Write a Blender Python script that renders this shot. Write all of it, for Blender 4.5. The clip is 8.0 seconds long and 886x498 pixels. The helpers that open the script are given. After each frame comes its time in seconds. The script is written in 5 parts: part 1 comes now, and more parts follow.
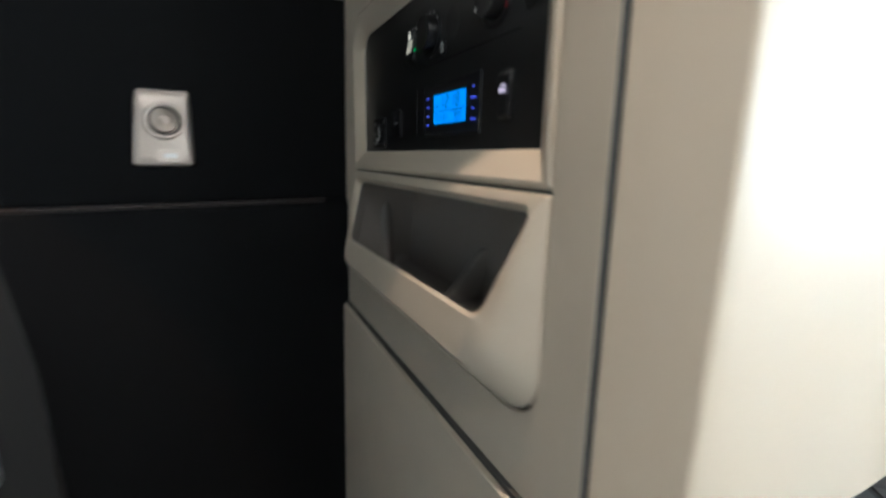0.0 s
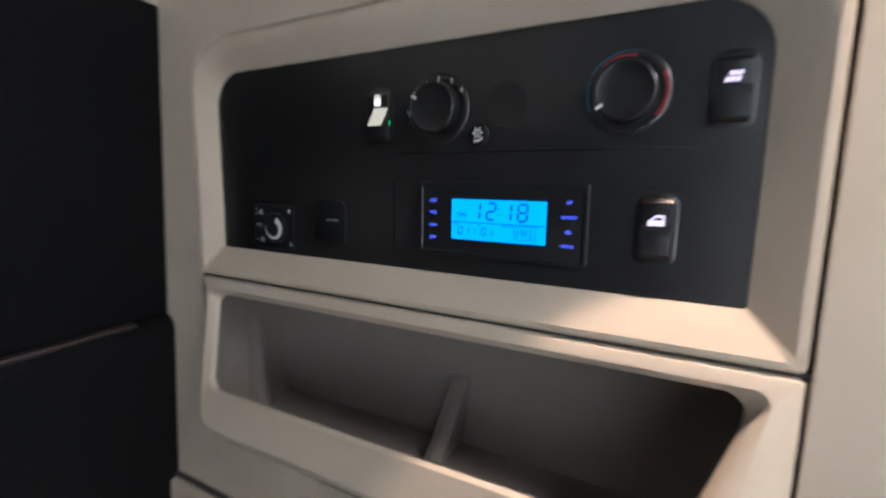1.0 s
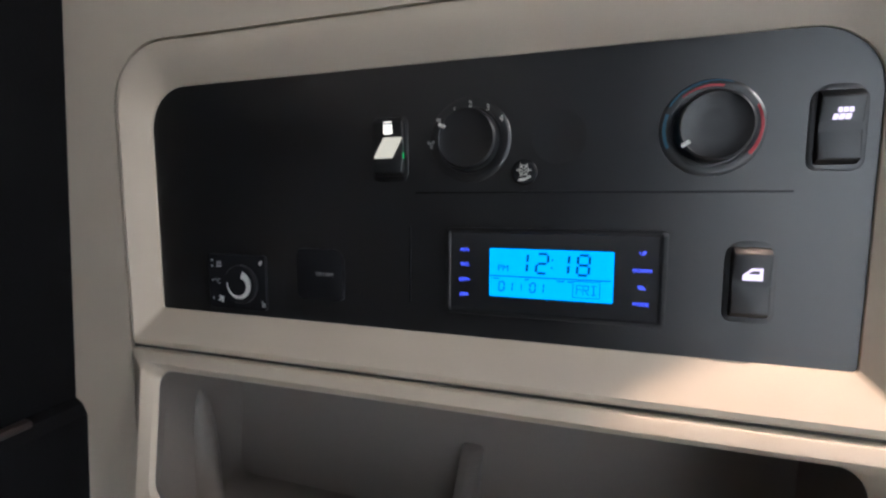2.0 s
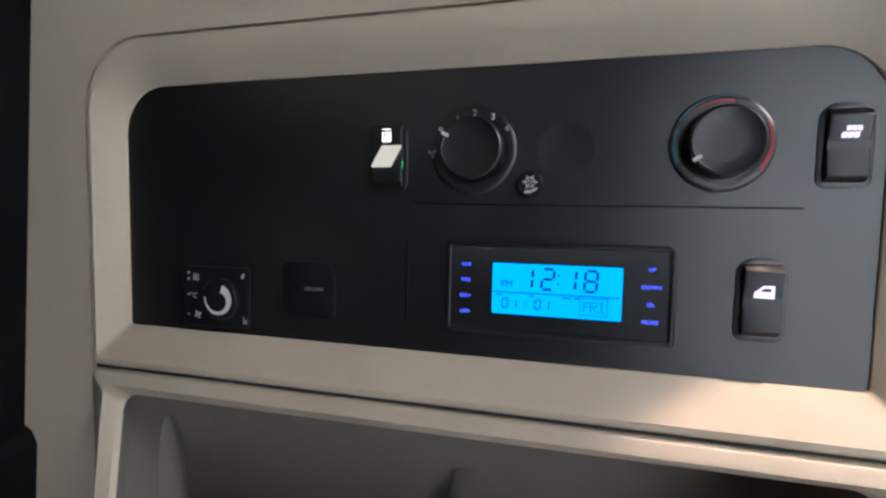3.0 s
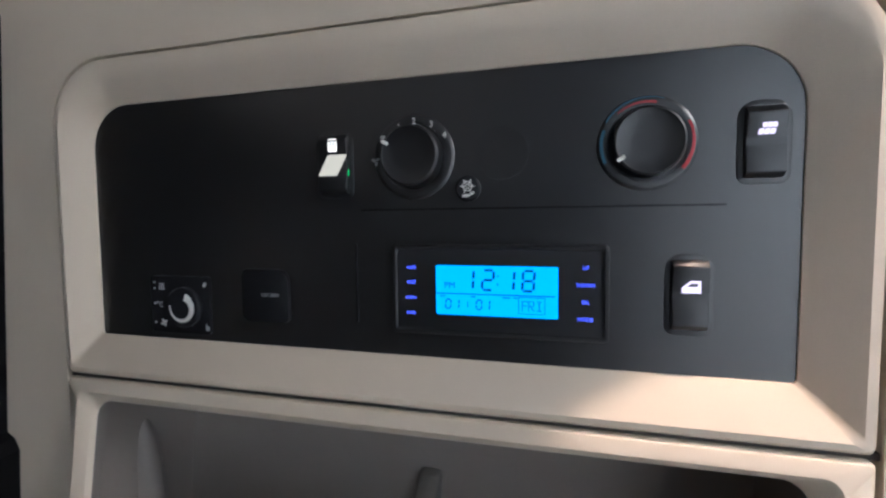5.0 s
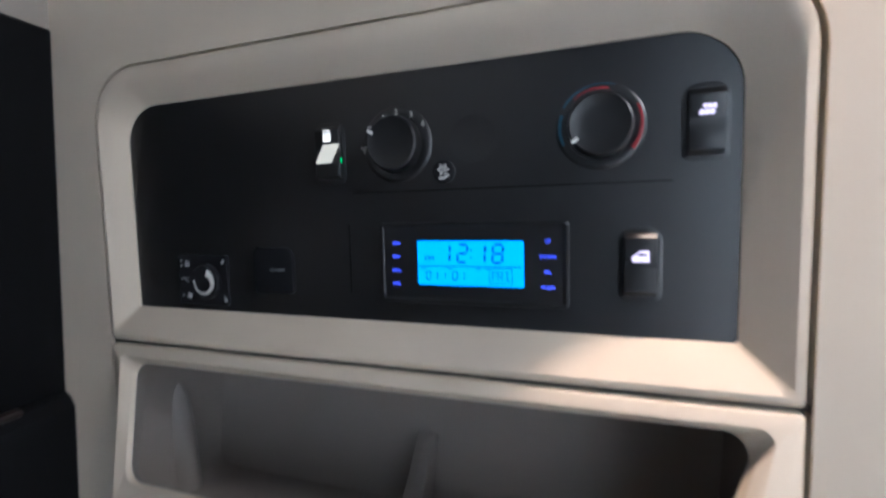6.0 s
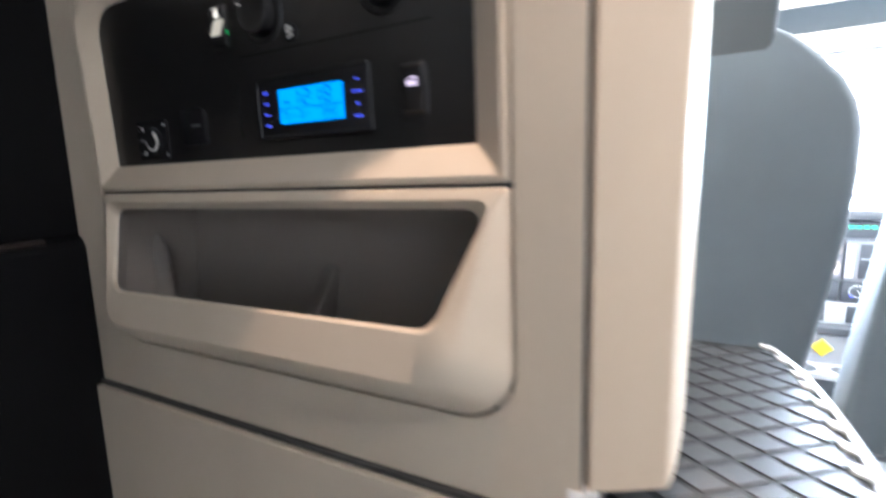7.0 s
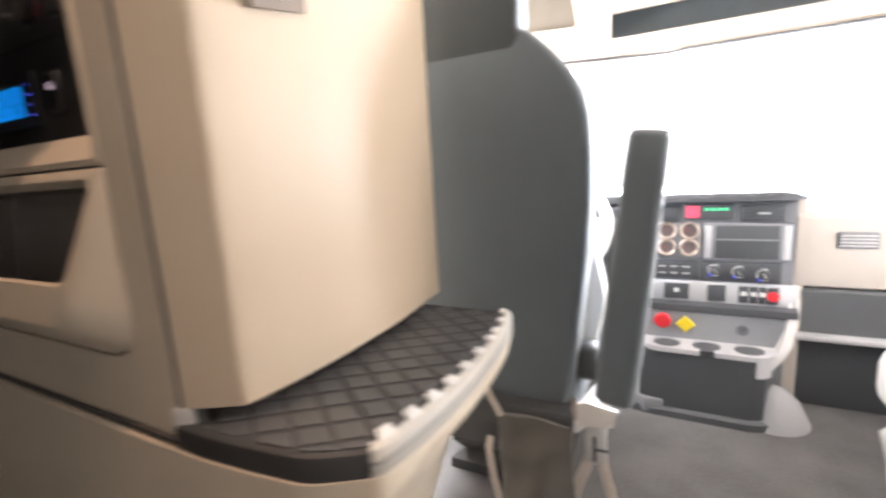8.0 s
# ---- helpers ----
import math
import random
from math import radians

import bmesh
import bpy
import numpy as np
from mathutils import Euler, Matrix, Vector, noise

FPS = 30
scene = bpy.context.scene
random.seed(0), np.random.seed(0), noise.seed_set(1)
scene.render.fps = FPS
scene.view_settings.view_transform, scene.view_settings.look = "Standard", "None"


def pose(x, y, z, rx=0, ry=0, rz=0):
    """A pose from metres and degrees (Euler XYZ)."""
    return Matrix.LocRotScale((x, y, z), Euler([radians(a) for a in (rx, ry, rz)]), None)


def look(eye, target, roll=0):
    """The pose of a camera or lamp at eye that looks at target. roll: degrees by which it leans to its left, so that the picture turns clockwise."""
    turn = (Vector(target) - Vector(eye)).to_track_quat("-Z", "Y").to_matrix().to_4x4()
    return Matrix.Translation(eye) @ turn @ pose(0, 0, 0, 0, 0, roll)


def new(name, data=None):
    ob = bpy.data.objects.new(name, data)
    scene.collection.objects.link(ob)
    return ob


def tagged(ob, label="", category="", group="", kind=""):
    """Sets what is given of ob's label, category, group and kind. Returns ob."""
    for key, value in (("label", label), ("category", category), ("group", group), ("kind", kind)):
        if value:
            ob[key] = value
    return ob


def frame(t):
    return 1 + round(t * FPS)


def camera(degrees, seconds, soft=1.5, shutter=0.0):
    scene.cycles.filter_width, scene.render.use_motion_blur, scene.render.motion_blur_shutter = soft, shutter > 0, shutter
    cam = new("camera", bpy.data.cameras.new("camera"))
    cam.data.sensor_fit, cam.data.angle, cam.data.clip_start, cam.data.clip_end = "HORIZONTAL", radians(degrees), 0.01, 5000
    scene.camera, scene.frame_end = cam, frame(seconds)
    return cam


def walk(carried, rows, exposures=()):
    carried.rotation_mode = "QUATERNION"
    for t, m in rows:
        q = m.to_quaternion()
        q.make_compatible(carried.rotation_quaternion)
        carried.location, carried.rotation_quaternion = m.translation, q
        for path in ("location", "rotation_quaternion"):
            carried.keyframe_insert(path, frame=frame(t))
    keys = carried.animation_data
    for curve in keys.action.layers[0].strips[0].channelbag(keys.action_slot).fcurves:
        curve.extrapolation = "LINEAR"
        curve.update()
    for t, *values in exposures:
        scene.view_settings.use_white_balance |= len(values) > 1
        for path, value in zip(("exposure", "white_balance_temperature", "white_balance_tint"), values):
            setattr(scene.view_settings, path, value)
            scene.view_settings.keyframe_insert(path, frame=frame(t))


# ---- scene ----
# ---------- camera ----------
cam = camera(88.9, 8.0, soft=2.4, shutter=0.6)
PATH = [
    (0, (0.018, 0.01, 0.885), (0.872, 1.773, 0.485), 0.9),
    (0.3, (-0.069, 0.111, 0.923), (1.14, 1.664, 0.563), 0.4),
    (0.5, (-0.091, 0.185, 0.952), (1.288, 1.598, 0.634), 0.6),
    (0.8, (-0.098, 0.302, 0.974), (1.53, 1.43, 0.697), 0.9),
    (1, (-0.083, 0.364, 0.971), (1.655, 1.311, 0.684), 0.9),
    (1.2, (-0.067, 0.412, 0.963), (1.741, 1.228, 0.706), 1.1),
    (1.5, (-0.047, 0.456, 0.971), (1.818, 1.144, 0.747), 0.8),
    (1.7, (-0.051, 0.467, 0.992), (1.829, 1.113, 0.765), 0.2),
    (3, (-0.041, 0.503, 0.986), (1.896, 0.985, 0.859), 1.2),
    (3.5, (-0.033, 0.496, 0.986), (1.908, 0.96, 0.852), 1.0),
    (4, (-0.028, 0.485, 0.992), (1.916, 0.933, 0.849), 0.6),
    (4.5, (-0.034, 0.469, 0.995), (1.909, 0.928, 0.874), 0.3),
    (4.7, (-0.037, 0.463, 0.988), (1.9, 0.95, 0.876), 0.0),
    (5.8, (-0.052, 0.426, 0.991), (1.847, 1.03, 0.82), -1.4),
    (6, (-0.063, 0.408, 0.979), (1.817, 1.072, 0.823), -1.3),
    (6.3, (-0.083, 0.368, 0.971), (1.766, 1.089, 0.717), -1.9),
    (6.5, (-0.09, 0.325, 0.948), (1.73, 1.114, 0.693), -1.9),
    (6.7, (-0.102, 0.275, 0.919), (1.696, 1.102, 0.629), -2.1),
    (7, (-0.094, 0.179, 0.873), (1.657, 1.081, 0.523), -2.3),
    (7.2, (-0.092, 0.106, 0.858), (1.637, 1.032, 0.466), -2.3),
    (7.5, (-0.080, -0.008, 0.834), (1.621, 0.966, 0.435), -2.6),
    (7.8, (-0.045, -0.133, 0.842), (1.674, 0.822, 0.476), -3.3),
    (8, (-0.001, -0.22, 0.836), (1.734, 0.708, 0.481), -3.6),
]
walk(cam, [(t, look(eye, target, roll)) for t, eye, target, roll in PATH], [(0.0, 0.58, 5200, 1), (0.5, 1.0, 5250, 6), (1.0, 1.45, 5250, 9), (3.0, 1.5, 5250, 10), (4.7, 1.55, 5150, 10), (6.0, 1.6, 4900, 9), (7.0, 1.3, 5350, 11), (7.5, 0.88, 6000, 15), (8.0, 0.14, 6400, 17)])

# ---------- daylight and lamps ----------
world = bpy.data.worlds.new("overcast_sky")
scene.world = world
world.use_nodes = True
wn = world.node_tree
sky = wn.nodes.new("ShaderNodeTexSky")
sky.sky_type = "NISHITA"
sky.sun_disc = False
sky.sun_elevation = radians(48)
sky.sun_rotation = radians(125)
sky.air_density, sky.dust_density = 1.0, 4.0
wn.links.new(sky.outputs["Color"], wn.nodes["Background"].inputs["Color"])
wn.nodes["Background"].inputs["Strength"].default_value = 0.15

sun_data = bpy.data.lights.new("sun", "SUN")
sun_data.energy, sun_data.angle, sun_data.color = 1.5, radians(12), (1.0, 0.95, 0.88)
sun = new("sun", sun_data)
sun.matrix_world = look((4, -4, 5), (0.6, 0, 0.6))


def area_light(name, eye, target, w, h, watts, color):
    """An area lamp: the sky's light through one window opening, and the added sleeper fill."""
    data = bpy.data.lights.new(name, "AREA")
    data.shape, data.size, data.size_y, data.energy, data.color = "RECTANGLE", w, h, watts, color
    ob = new(name, data)
    ob.matrix_world = look(eye, target)
    return ob


area_light("windscreen_daylight", (2.16, -0.22, 1.02), (0.0, -0.22, 0.87), 1.6, 0.42, 240, (0.87, 0.95, 1.0))
area_light("side_window_daylight", (1.25, -1.36, 1.0), (0.9, 0.0, 0.85), 0.75, 0.55, 13, (1.0, 0.95, 0.87))

# unseen fill added under the ceiling to brighten the cabinet's face
area_light("sleeper_fill_light", (-0.12, -0.58, 1.69), (0.08, -0.48, 0.69), 0.30, 0.16, 4.6, (1.0, 0.84, 0.68))
area_light("driver_window_daylight", (1.40, 1.03, 1.0), (1.35, 0.0, 0.75), 0.8, 0.45, 55, (1.0, 0.98, 0.95))

lamp_data = bpy.data.lights.new("reading_lamp", "SPOT")
lamp_data.energy, lamp_data.color = 21, (1.0, 0.66, 0.42)
lamp_data.spot_size, lamp_data.spot_blend, lamp_data.shadow_soft_size = 2 * 0.6283, 0.06, 0.006
reading_lamp = new("reading_lamp", lamp_data)
reading_lamp.matrix_world = look((0.185, 0.22, 1.66), [a + b for a, b in zip((0.185, 0.22, 1.66), (-0.454, -0.0163, -0.8908))])


# ---------- materials ----------
def material(name, color, rough=0.5, metal=0.0, vary=0.12, grain=900.0, bump=0.05, dirt=0.0, spec=0.5, sheen=0.0, coat=0.0, gvar=0.08):
    """A surface with two scales of variation in colour and gloss, and a fine grain."""
    m = bpy.data.materials.new(name)
    m.use_nodes = True
    n, l = m.node_tree.nodes, m.node_tree.links
    b = n["Principled BSDF"]
    b.inputs["Roughness"].default_value, b.inputs["Metallic"].default_value = rough, metal
    b.inputs["Specular IOR Level"].default_value = spec
    b.inputs["Sheen Weight"].default_value = sheen
    b.inputs["Coat Weight"].default_value = coat
    co = n.new("ShaderNodeTexCoord")
    big, fine = n.new("ShaderNodeTexNoise"), n.new("ShaderNodeTexNoise")
    big.inputs["Scale"].default_value, big.inputs["Detail"].default_value = 7.0, 6.0
    fine.inputs["Scale"].default_value, fine.inputs["Detail"].default_value = grain, 3.0
    for tex in (big, fine):
        l.new(co.outputs["Object"], tex.inputs["Vector"])
    ramp = n.new("ShaderNodeValToRGB")
    lo = [c * (1 - vary - dirt) for c in color]
    hi = [min(1.0, c * (1 + vary)) for c in color]
    ramp.color_ramp.elements[0].position, ramp.color_ramp.elements[1].position = 0.3, 0.7
    ramp.color_ramp.elements[0].color, ramp.color_ramp.elements[1].color = (*lo, 1), (*hi, 1)
    mix = n.new("ShaderNodeMath")
    mix.operation = "MULTIPLY_ADD"
    mix.inputs[1].default_value, mix.inputs[2].default_value = 0.35, 0.0
    l.new(fine.outputs["Fac"], mix.inputs[0])
    add = n.new("ShaderNodeMath")
    add.operation = "MULTIPLY_ADD"
    add.inputs[1].default_value = 0.65
    l.new(big.outputs["Fac"], add.inputs[0])
    l.new(mix.outputs[0], add.inputs[2])
    l.new(add.outputs[0], ramp.inputs["Fac"])
    l.new(ramp.outputs["Color"], b.inputs["Base Color"])
    gloss = n.new("ShaderNodeMapRange")
    gloss.inputs["To Min"].default_value, gloss.inputs["To Max"].default_value = max(0.02, rough - gvar), min(1.0, rough + gvar)
    l.new(big.outputs["Fac"], gloss.inputs["Value"])
    l.new(gloss.outputs[0], b.inputs["Roughness"])
    if bump:
        bp = n.new("ShaderNodeBump")
        bp.inputs["Strength"].default_value, bp.inputs["Distance"].default_value = bump, 0.001
        l.new(fine.outputs["Fac"], bp.inputs["Height"])
        l.new(bp.outputs["Normal"], b.inputs["Normal"])
    return m


def glowing(name, color, strength):
    m = bpy.data.materials.new(name)
    m.use_nodes = True
    b = m.node_tree.nodes["Principled BSDF"]
    b.inputs["Base Color"].default_value = (*[c * 0.3 for c in color], 1)
    b.inputs["Emission Color"].default_value, b.inputs["Emission Strength"].default_value = (*color, 1), strength
    return m


CREAM = material("cream_plastic", (0.61, 0.525, 0.415), 0.46, vary=0.05, grain=1400, bump=0.05, dirt=0.03)
CREAM_SIDE = material("cream_satin_panel", (0.56, 0.462, 0.350), 0.42, vary=0.02, grain=1200, bump=0.04, gvar=0.01, spec=0.32)
# the cabinet's cream plastic, darkened so the colour holds the pocket's shade
POCKETSHADE = material("shaded_pocket_plastic", (0.25, 0.222, 0.198), 0.55, vary=0.06, grain=1400, bump=0.12)
GAP = material("dark_joint", (0.06, 0.056, 0.052), 0.9, bump=0)
GROOVESHADE = material("grey_groove_shade", (0.10, 0.102, 0.104), 0.7, vary=0.1, bump=0)
PANEL = material("black_grained_faceplate", (0.0080, 0.0077, 0.0082), 0.31, vary=0.05, grain=1800, bump=0.10, spec=1.0, gvar=0.012)
SWITCH = material("black_switch_plastic", (0.0085, 0.0083, 0.0090), 0.36, vary=0.1, grain=1500, bump=0.08, spec=0.7)
BLACK = material("black_satin_plastic", (0.012, 0.012, 0.014), 0.45, vary=0.1, grain=1500, bump=0.08, spec=0.25)
MARK = material("white_print", (0.78, 0.77, 0.74), 0.6, vary=0.04, bump=0)
MARKDIM = material("grey_print", (0.42, 0.42, 0.42), 0.6, vary=0.06, bump=0)
REDPRINT = material("red_print", (0.42, 0.035, 0.045), 0.5, vary=0.06, bump=0)
BLUEPRINT = material("blue_print", (0.05, 0.17, 0.28), 0.5, vary=0.06, bump=0)
ICON = glowing("lit_icon", (1.0, 0.78, 0.92), 0.42)
ICONWARM = glowing("lit_icon_warm", (1.0, 0.86, 0.66), 0.62)
# the lens's brightness is put in as emission; it is no lamp
LENS = glowing("pale_lens_glow", (1.0, 0.86, 0.62), 0.22)
GREENLED = glowing("lit_green_sign", (0.05, 0.75, 0.15), 0.32)
LCD = glowing("lcd_backlight", (0.0, 0.31, 1.0), 0.62)
LCDINK = material("lcd_segment", (0.0, 0.02, 0.08), 0.5, vary=0.0, bump=0)
BTN = glowing("blue_button_print", (0.10, 0.13, 1.0), 0.72)
WALLBLACK = material("black_vinyl_lining", (0.005, 0.005, 0.0058), 0.7, vary=0.15, grain=500, bump=0.3, spec=0.12)
CHROME = material("satin_nickel", (0.50, 0.435, 0.385), 0.42, metal=1.0, vary=0.04, grain=2500, bump=0.03)
NICKELDARK = material("brushed_dark_nickel", (0.34, 0.285, 0.25), 0.34, metal=1.0, vary=0.06, grain=2500, bump=0.03)
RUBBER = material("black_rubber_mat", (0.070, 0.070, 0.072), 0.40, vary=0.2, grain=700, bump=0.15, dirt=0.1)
# darker copy of the tread rubber: the grooves' shade put into the colour
RUBBERSHADE = material("black_rubber_groove_shade", (0.034, 0.034, 0.035), 0.55, vary=0.2, grain=700, bump=0.15)
SEATCLOTH = material("charcoal_seat_cloth", (0.100, 0.125, 0.145), 0.75, vary=0.12, grain=1100, bump=0.5, sheen=0.4)
SEATDARK = material("dark_seat_vinyl", (0.055, 0.057, 0.060), 0.5, vary=0.15, grain=900, bump=0.3)
FLOORMAT = material("grey_floor_covering", (0.135, 0.132, 0.130), 0.6, vary=0.25, grain=120, bump=0.4, dirt=0.15)
TAUPE = material("taupe_lining_cloth", (0.32, 0.285, 0.245), 0.9, vary=0.08, grain=1200, bump=0.4)
HEADLINER = material("cream_headliner_cloth", (0.58, 0.52, 0.45), 0.9, vary=0.06, grain=1200, bump=0.4)
DASH = material("grey_dash_plastic", (0.24, 0.245, 0.26), 0.5, vary=0.1, grain=1200, bump=0.2)
DASHDARK = material("dark_dash_plastic", (0.075, 0.080, 0.087), 0.4, vary=0.1, grain=1200, bump=0.15)
SILVER = material("silver_trim_plastic", (0.62, 0.62, 0.63), 0.3, metal=0.3, vary=0.05, bump=0.02)
DASHCREAM = material("beige_dash_plastic", (0.60, 0.54, 0.48), 0.5, vary=0.06, grain=1200, bump=0.15)
OVERDARK = material("slate_storage_net", (0.07, 0.085, 0.095), 0.7, vary=0.15, grain=400, bump=0.3)
DIALFACE = material("brown_dial_face", (0.16, 0.125, 0.122), 0.4, vary=0.1, bump=0)
REDKNOB = material("red_knob_plastic", (0.70, 0.03, 0.04), 0.35, vary=0.05, bump=0)
YELLOWKNOB = material("yellow_knob_plastic", (0.72, 0.54, 0.02), 0.35, vary=0.05, bump=0)
GREENSCREEN = glowing("green_display", (0.1, 0.9, 0.4), 0.9)
BAGCLOTH = material("dark_brown_bag_cloth", (0.095, 0.086, 0.074), 0.7, vary=0.2, grain=700, bump=0.4, sheen=0.3)
STRAP = material("pale_webbing", (0.60, 0.54, 0.49), 0.7, vary=0.12, grain=900, bump=0.4)
RIMGREY = material("pale_grey_rim", (0.46, 0.435, 0.39), 0.42, vary=0.1, bump=0.1)
GREYPALE = material("pale_grey_plastic", (0.62, 0.61, 0.60), 0.5, vary=0.06, bump=0.1)
SIDEGREY = material("light_grey_boot", (0.36, 0.36, 0.365), 0.55, vary=0.1, bump=0.2)
GREYMID = material("mid_grey_vinyl", (0.12, 0.125, 0.13), 0.6, vary=0.1, bump=0.2)
TARMAC = material("pale_concrete_yard", (0.42, 0.41, 0.39), 0.9, vary=0.15, grain=60, bump=0.3, dirt=0.1)
GLASS = bpy.data.materials.new("clear_glass")
GLASS.use_nodes = True
gb = GLASS.node_tree.nodes["Principled BSDF"]
gb.inputs["Transmission Weight"].default_value, gb.inputs["Roughness"].default_value, gb.inputs["IOR"].default_value = 1.0, 0.0, 1.05


# ---------- mesh helpers ----------
def finish(name, bm, mat_, smooth=32):
    bmesh.ops.recalc_face_normals(bm, faces=bm.faces)
    me = bpy.data.meshes.new(name)
    bm.to_mesh(me)
    bm.free()
    for m in (mat_ if isinstance(mat_, (list, tuple)) else [mat_]):
        me.materials.append(m)
    if smooth:
        for p in me.polygons:
            p.use_smooth = True
        me.set_sharp_from_angle(angle=radians(smooth))
    return me


def thing(name, base, label, category, group=""):
    """An empty at the base of a thing, which its parts hang from."""
    ob = new(name)
    ob.empty_display_size = 0.05
    ob.location = base
    return tagged(ob, label, category, group)


def part(name, bm, mat_, parent, label="", smooth=32):
    """One mesh, in world places, under a thing or under a part of it."""
    ob = new(name, finish(name, bm, mat_, smooth))
    ob.parent = parent
    if parent.data is None:
        ob.matrix_parent_inverse = Matrix.Translation(-parent.location)
    return tagged(ob, label) if label else ob


def single(name, bm, mat_, label, category="", kind="", smooth=32):
    return tagged(new(name, finish(name, bm, mat_, smooth)), label, category, "", kind)


def box(bm, lo, hi, r=0.0, seg=2, m=None):
    verts = [bm.verts.new((x, y, z)) for x in (lo[0], hi[0]) for y in (lo[1], hi[1]) for z in (lo[2], hi[2])]
    faces = [bm.faces.new([verts[i] for i in f]) for f in ((0, 1, 3, 2), (4, 6, 7, 5), (0, 4, 5, 1), (2, 3, 7, 6), (0, 2, 6, 4), (1, 5, 7, 3))]
    if m is not None:
        for v in verts:
            v.co = m @ v.co
    if r:
        edges = list({e for f in faces for e in f.edges})
        bmesh.ops.bevel(bm, geom=edges, offset=r, segments=seg, profile=0.5, affect="EDGES", clamp_overlap=True)


def loft(bm, loops, close=True, cap0=False, cap1=False):
    rings = [[bm.verts.new(p) for p in loop] for loop in loops]
    n = len(rings[0])
    for a, b in zip(rings, rings[1:]):
        for i in range(n if close else n - 1):
            j = (i + 1) % n
            bm.faces.new((a[i], a[j], b[j], b[i]))
    if cap0:
        bm.faces.new(rings[0][::-1])
    if cap1:
        bm.faces.new(rings[-1])
    return rings


def rounded(corners, radii, n=8):
    """A closed loop round the corners, each one rounded off."""
    pts, k = [], len(corners)
    cs = [Vector(c) for c in corners]
    for i, c in enumerate(cs):
        a, b = (cs[i - 1] - c).normalized(), (cs[(i + 1) % k] - c).normalized()
        half = math.acos(max(-1, min(1, a.dot(b)))) / 2
        d = radii[i] / math.tan(half)
        p, q = c + a * d, c + b * d
        mid = c + (a + b).normalized() * (radii[i] / math.sin(half))
        u, v = p - mid, q - mid
        ang = math.acos(max(-1, min(1, u.dot(v) / max(1e-12, u.length * v.length))))
        for s in range(n + 1):
            f = s / n
            w = (u * math.sin((1 - f) * ang) + v * math.sin(f * ang)) / math.sin(ang)
            pts.append(mid + w)
    return pts


def slab(bm, loop, push):
    """A closed loop pushed out into a solid."""
    push = Vector(push)
    loft(bm, [loop, [Vector(p) + push for p in loop]], True, True, True)


def prism(bm, pts, z0, z1, r=0.0, seg=2):
    """A plan outline raised from z0 to z1."""
    lo = [bm.verts.new((x, y, z0)) for x, y in pts]
    hi = [bm.verts.new((x, y, z1)) for x, y in pts]
    n = len(pts)
    faces = [bm.faces.new(lo[::-1]), bm.faces.new(hi)]
    for i in range(n):
        faces.append(bm.faces.new((lo[i], lo[(i + 1) % n], hi[(i + 1) % n], hi[i])))
    if r:
        bmesh.ops.bevel(bm, geom=list(faces[0].edges) + list(faces[1].edges), offset=r, segments=seg, profile=0.5, affect="EDGES", clamp_overlap=True)


def lathe(bm, profile, m, n=40, closed=False):
    """A profile of (radius, height) turned about the z axis of m."""
    rings = [[bm.verts.new(m @ Vector((r * math.cos(2 * math.pi * i / n), r * math.sin(2 * math.pi * i / n), h))) for i in range(n)] for r, h in profile]
    pairs = list(zip(rings, rings[1:])) + ([(rings[-1], rings[0])] if closed else [])
    for a, b in pairs:
        for i in range(n):
            j = (i + 1) % n
            bm.faces.new((a[i], a[j], b[j], b[i]))
    if not closed:
        bm.faces.new(rings[0][::-1])
        bm.faces.new(rings[-1])


def sweep(bm, path, rx, ry=None, n=12, up=(0, 0, 1), closed=False):
    """An oval section drawn along a path."""
    ry = rx if ry is None else ry
    path = [Vector(p) for p in path]
    loops = []
    k = len(path)
    for i, p in enumerate(path):
        a = path[(i - 1) % k] if closed or i else p
        b = path[(i + 1) % k] if closed or i < k - 1 else p
        t = (b - a).normalized()
        s = t.cross(Vector(up))
        s = s.normalized() if s.length > 1e-6 else Vector((1, 0, 0))
        w = s.cross(t).normalized()
        loops.append([p + s * rx * math.cos(2 * math.pi * j / n) + w * ry * math.sin(2 * math.pi * j / n) for j in range(n)])
    if closed:
        loops.append(loops[0])
        rings = [[bm.verts.new(q) for q in lp] for lp in loops[:-1]]
        rings.append(rings[0])
        for a, b in zip(rings, rings[1:]):
            for j in range(n):
                bm.faces.new((a[j], a[(j + 1) % n], b[(j + 1) % n], b[j]))
    else:
        loft(bm, loops, True, True, True)


def arc_band(bm, m, r0, r1, a0, a1, h, n=28, taper=0.0):
    """A flat arc between two radii and two angles in degrees, h thick; taper narrows it towards its end."""
    inner, outer = [], []
    for i in range(n + 1):
        f = i / n
        a = radians(a0 + (a1 - a0) * f)
        ri = r0 + (r1 - r0) * taper * f
        inner.append((ri * math.cos(a), ri * math.sin(a)))
        outer.append((r1 * math.cos(a), r1 * math.sin(a)))
    rings = [[bm.verts.new(m @ Vector((*inner[i], 0))), bm.verts.new(m @ Vector((*outer[i], 0))), bm.verts.new(m @ Vector((*outer[i], h))), bm.verts.new(m @ Vector((*inner[i], h)))] for i in range(n + 1)]
    for a, b in zip(rings, rings[1:]):
        for j in range(4):
            bm.faces.new((a[j], a[(j + 1) % 4], b[(j + 1) % 4], b[j]))
    bm.faces.new(rings[0][::-1])
    bm.faces.new(rings[-1])


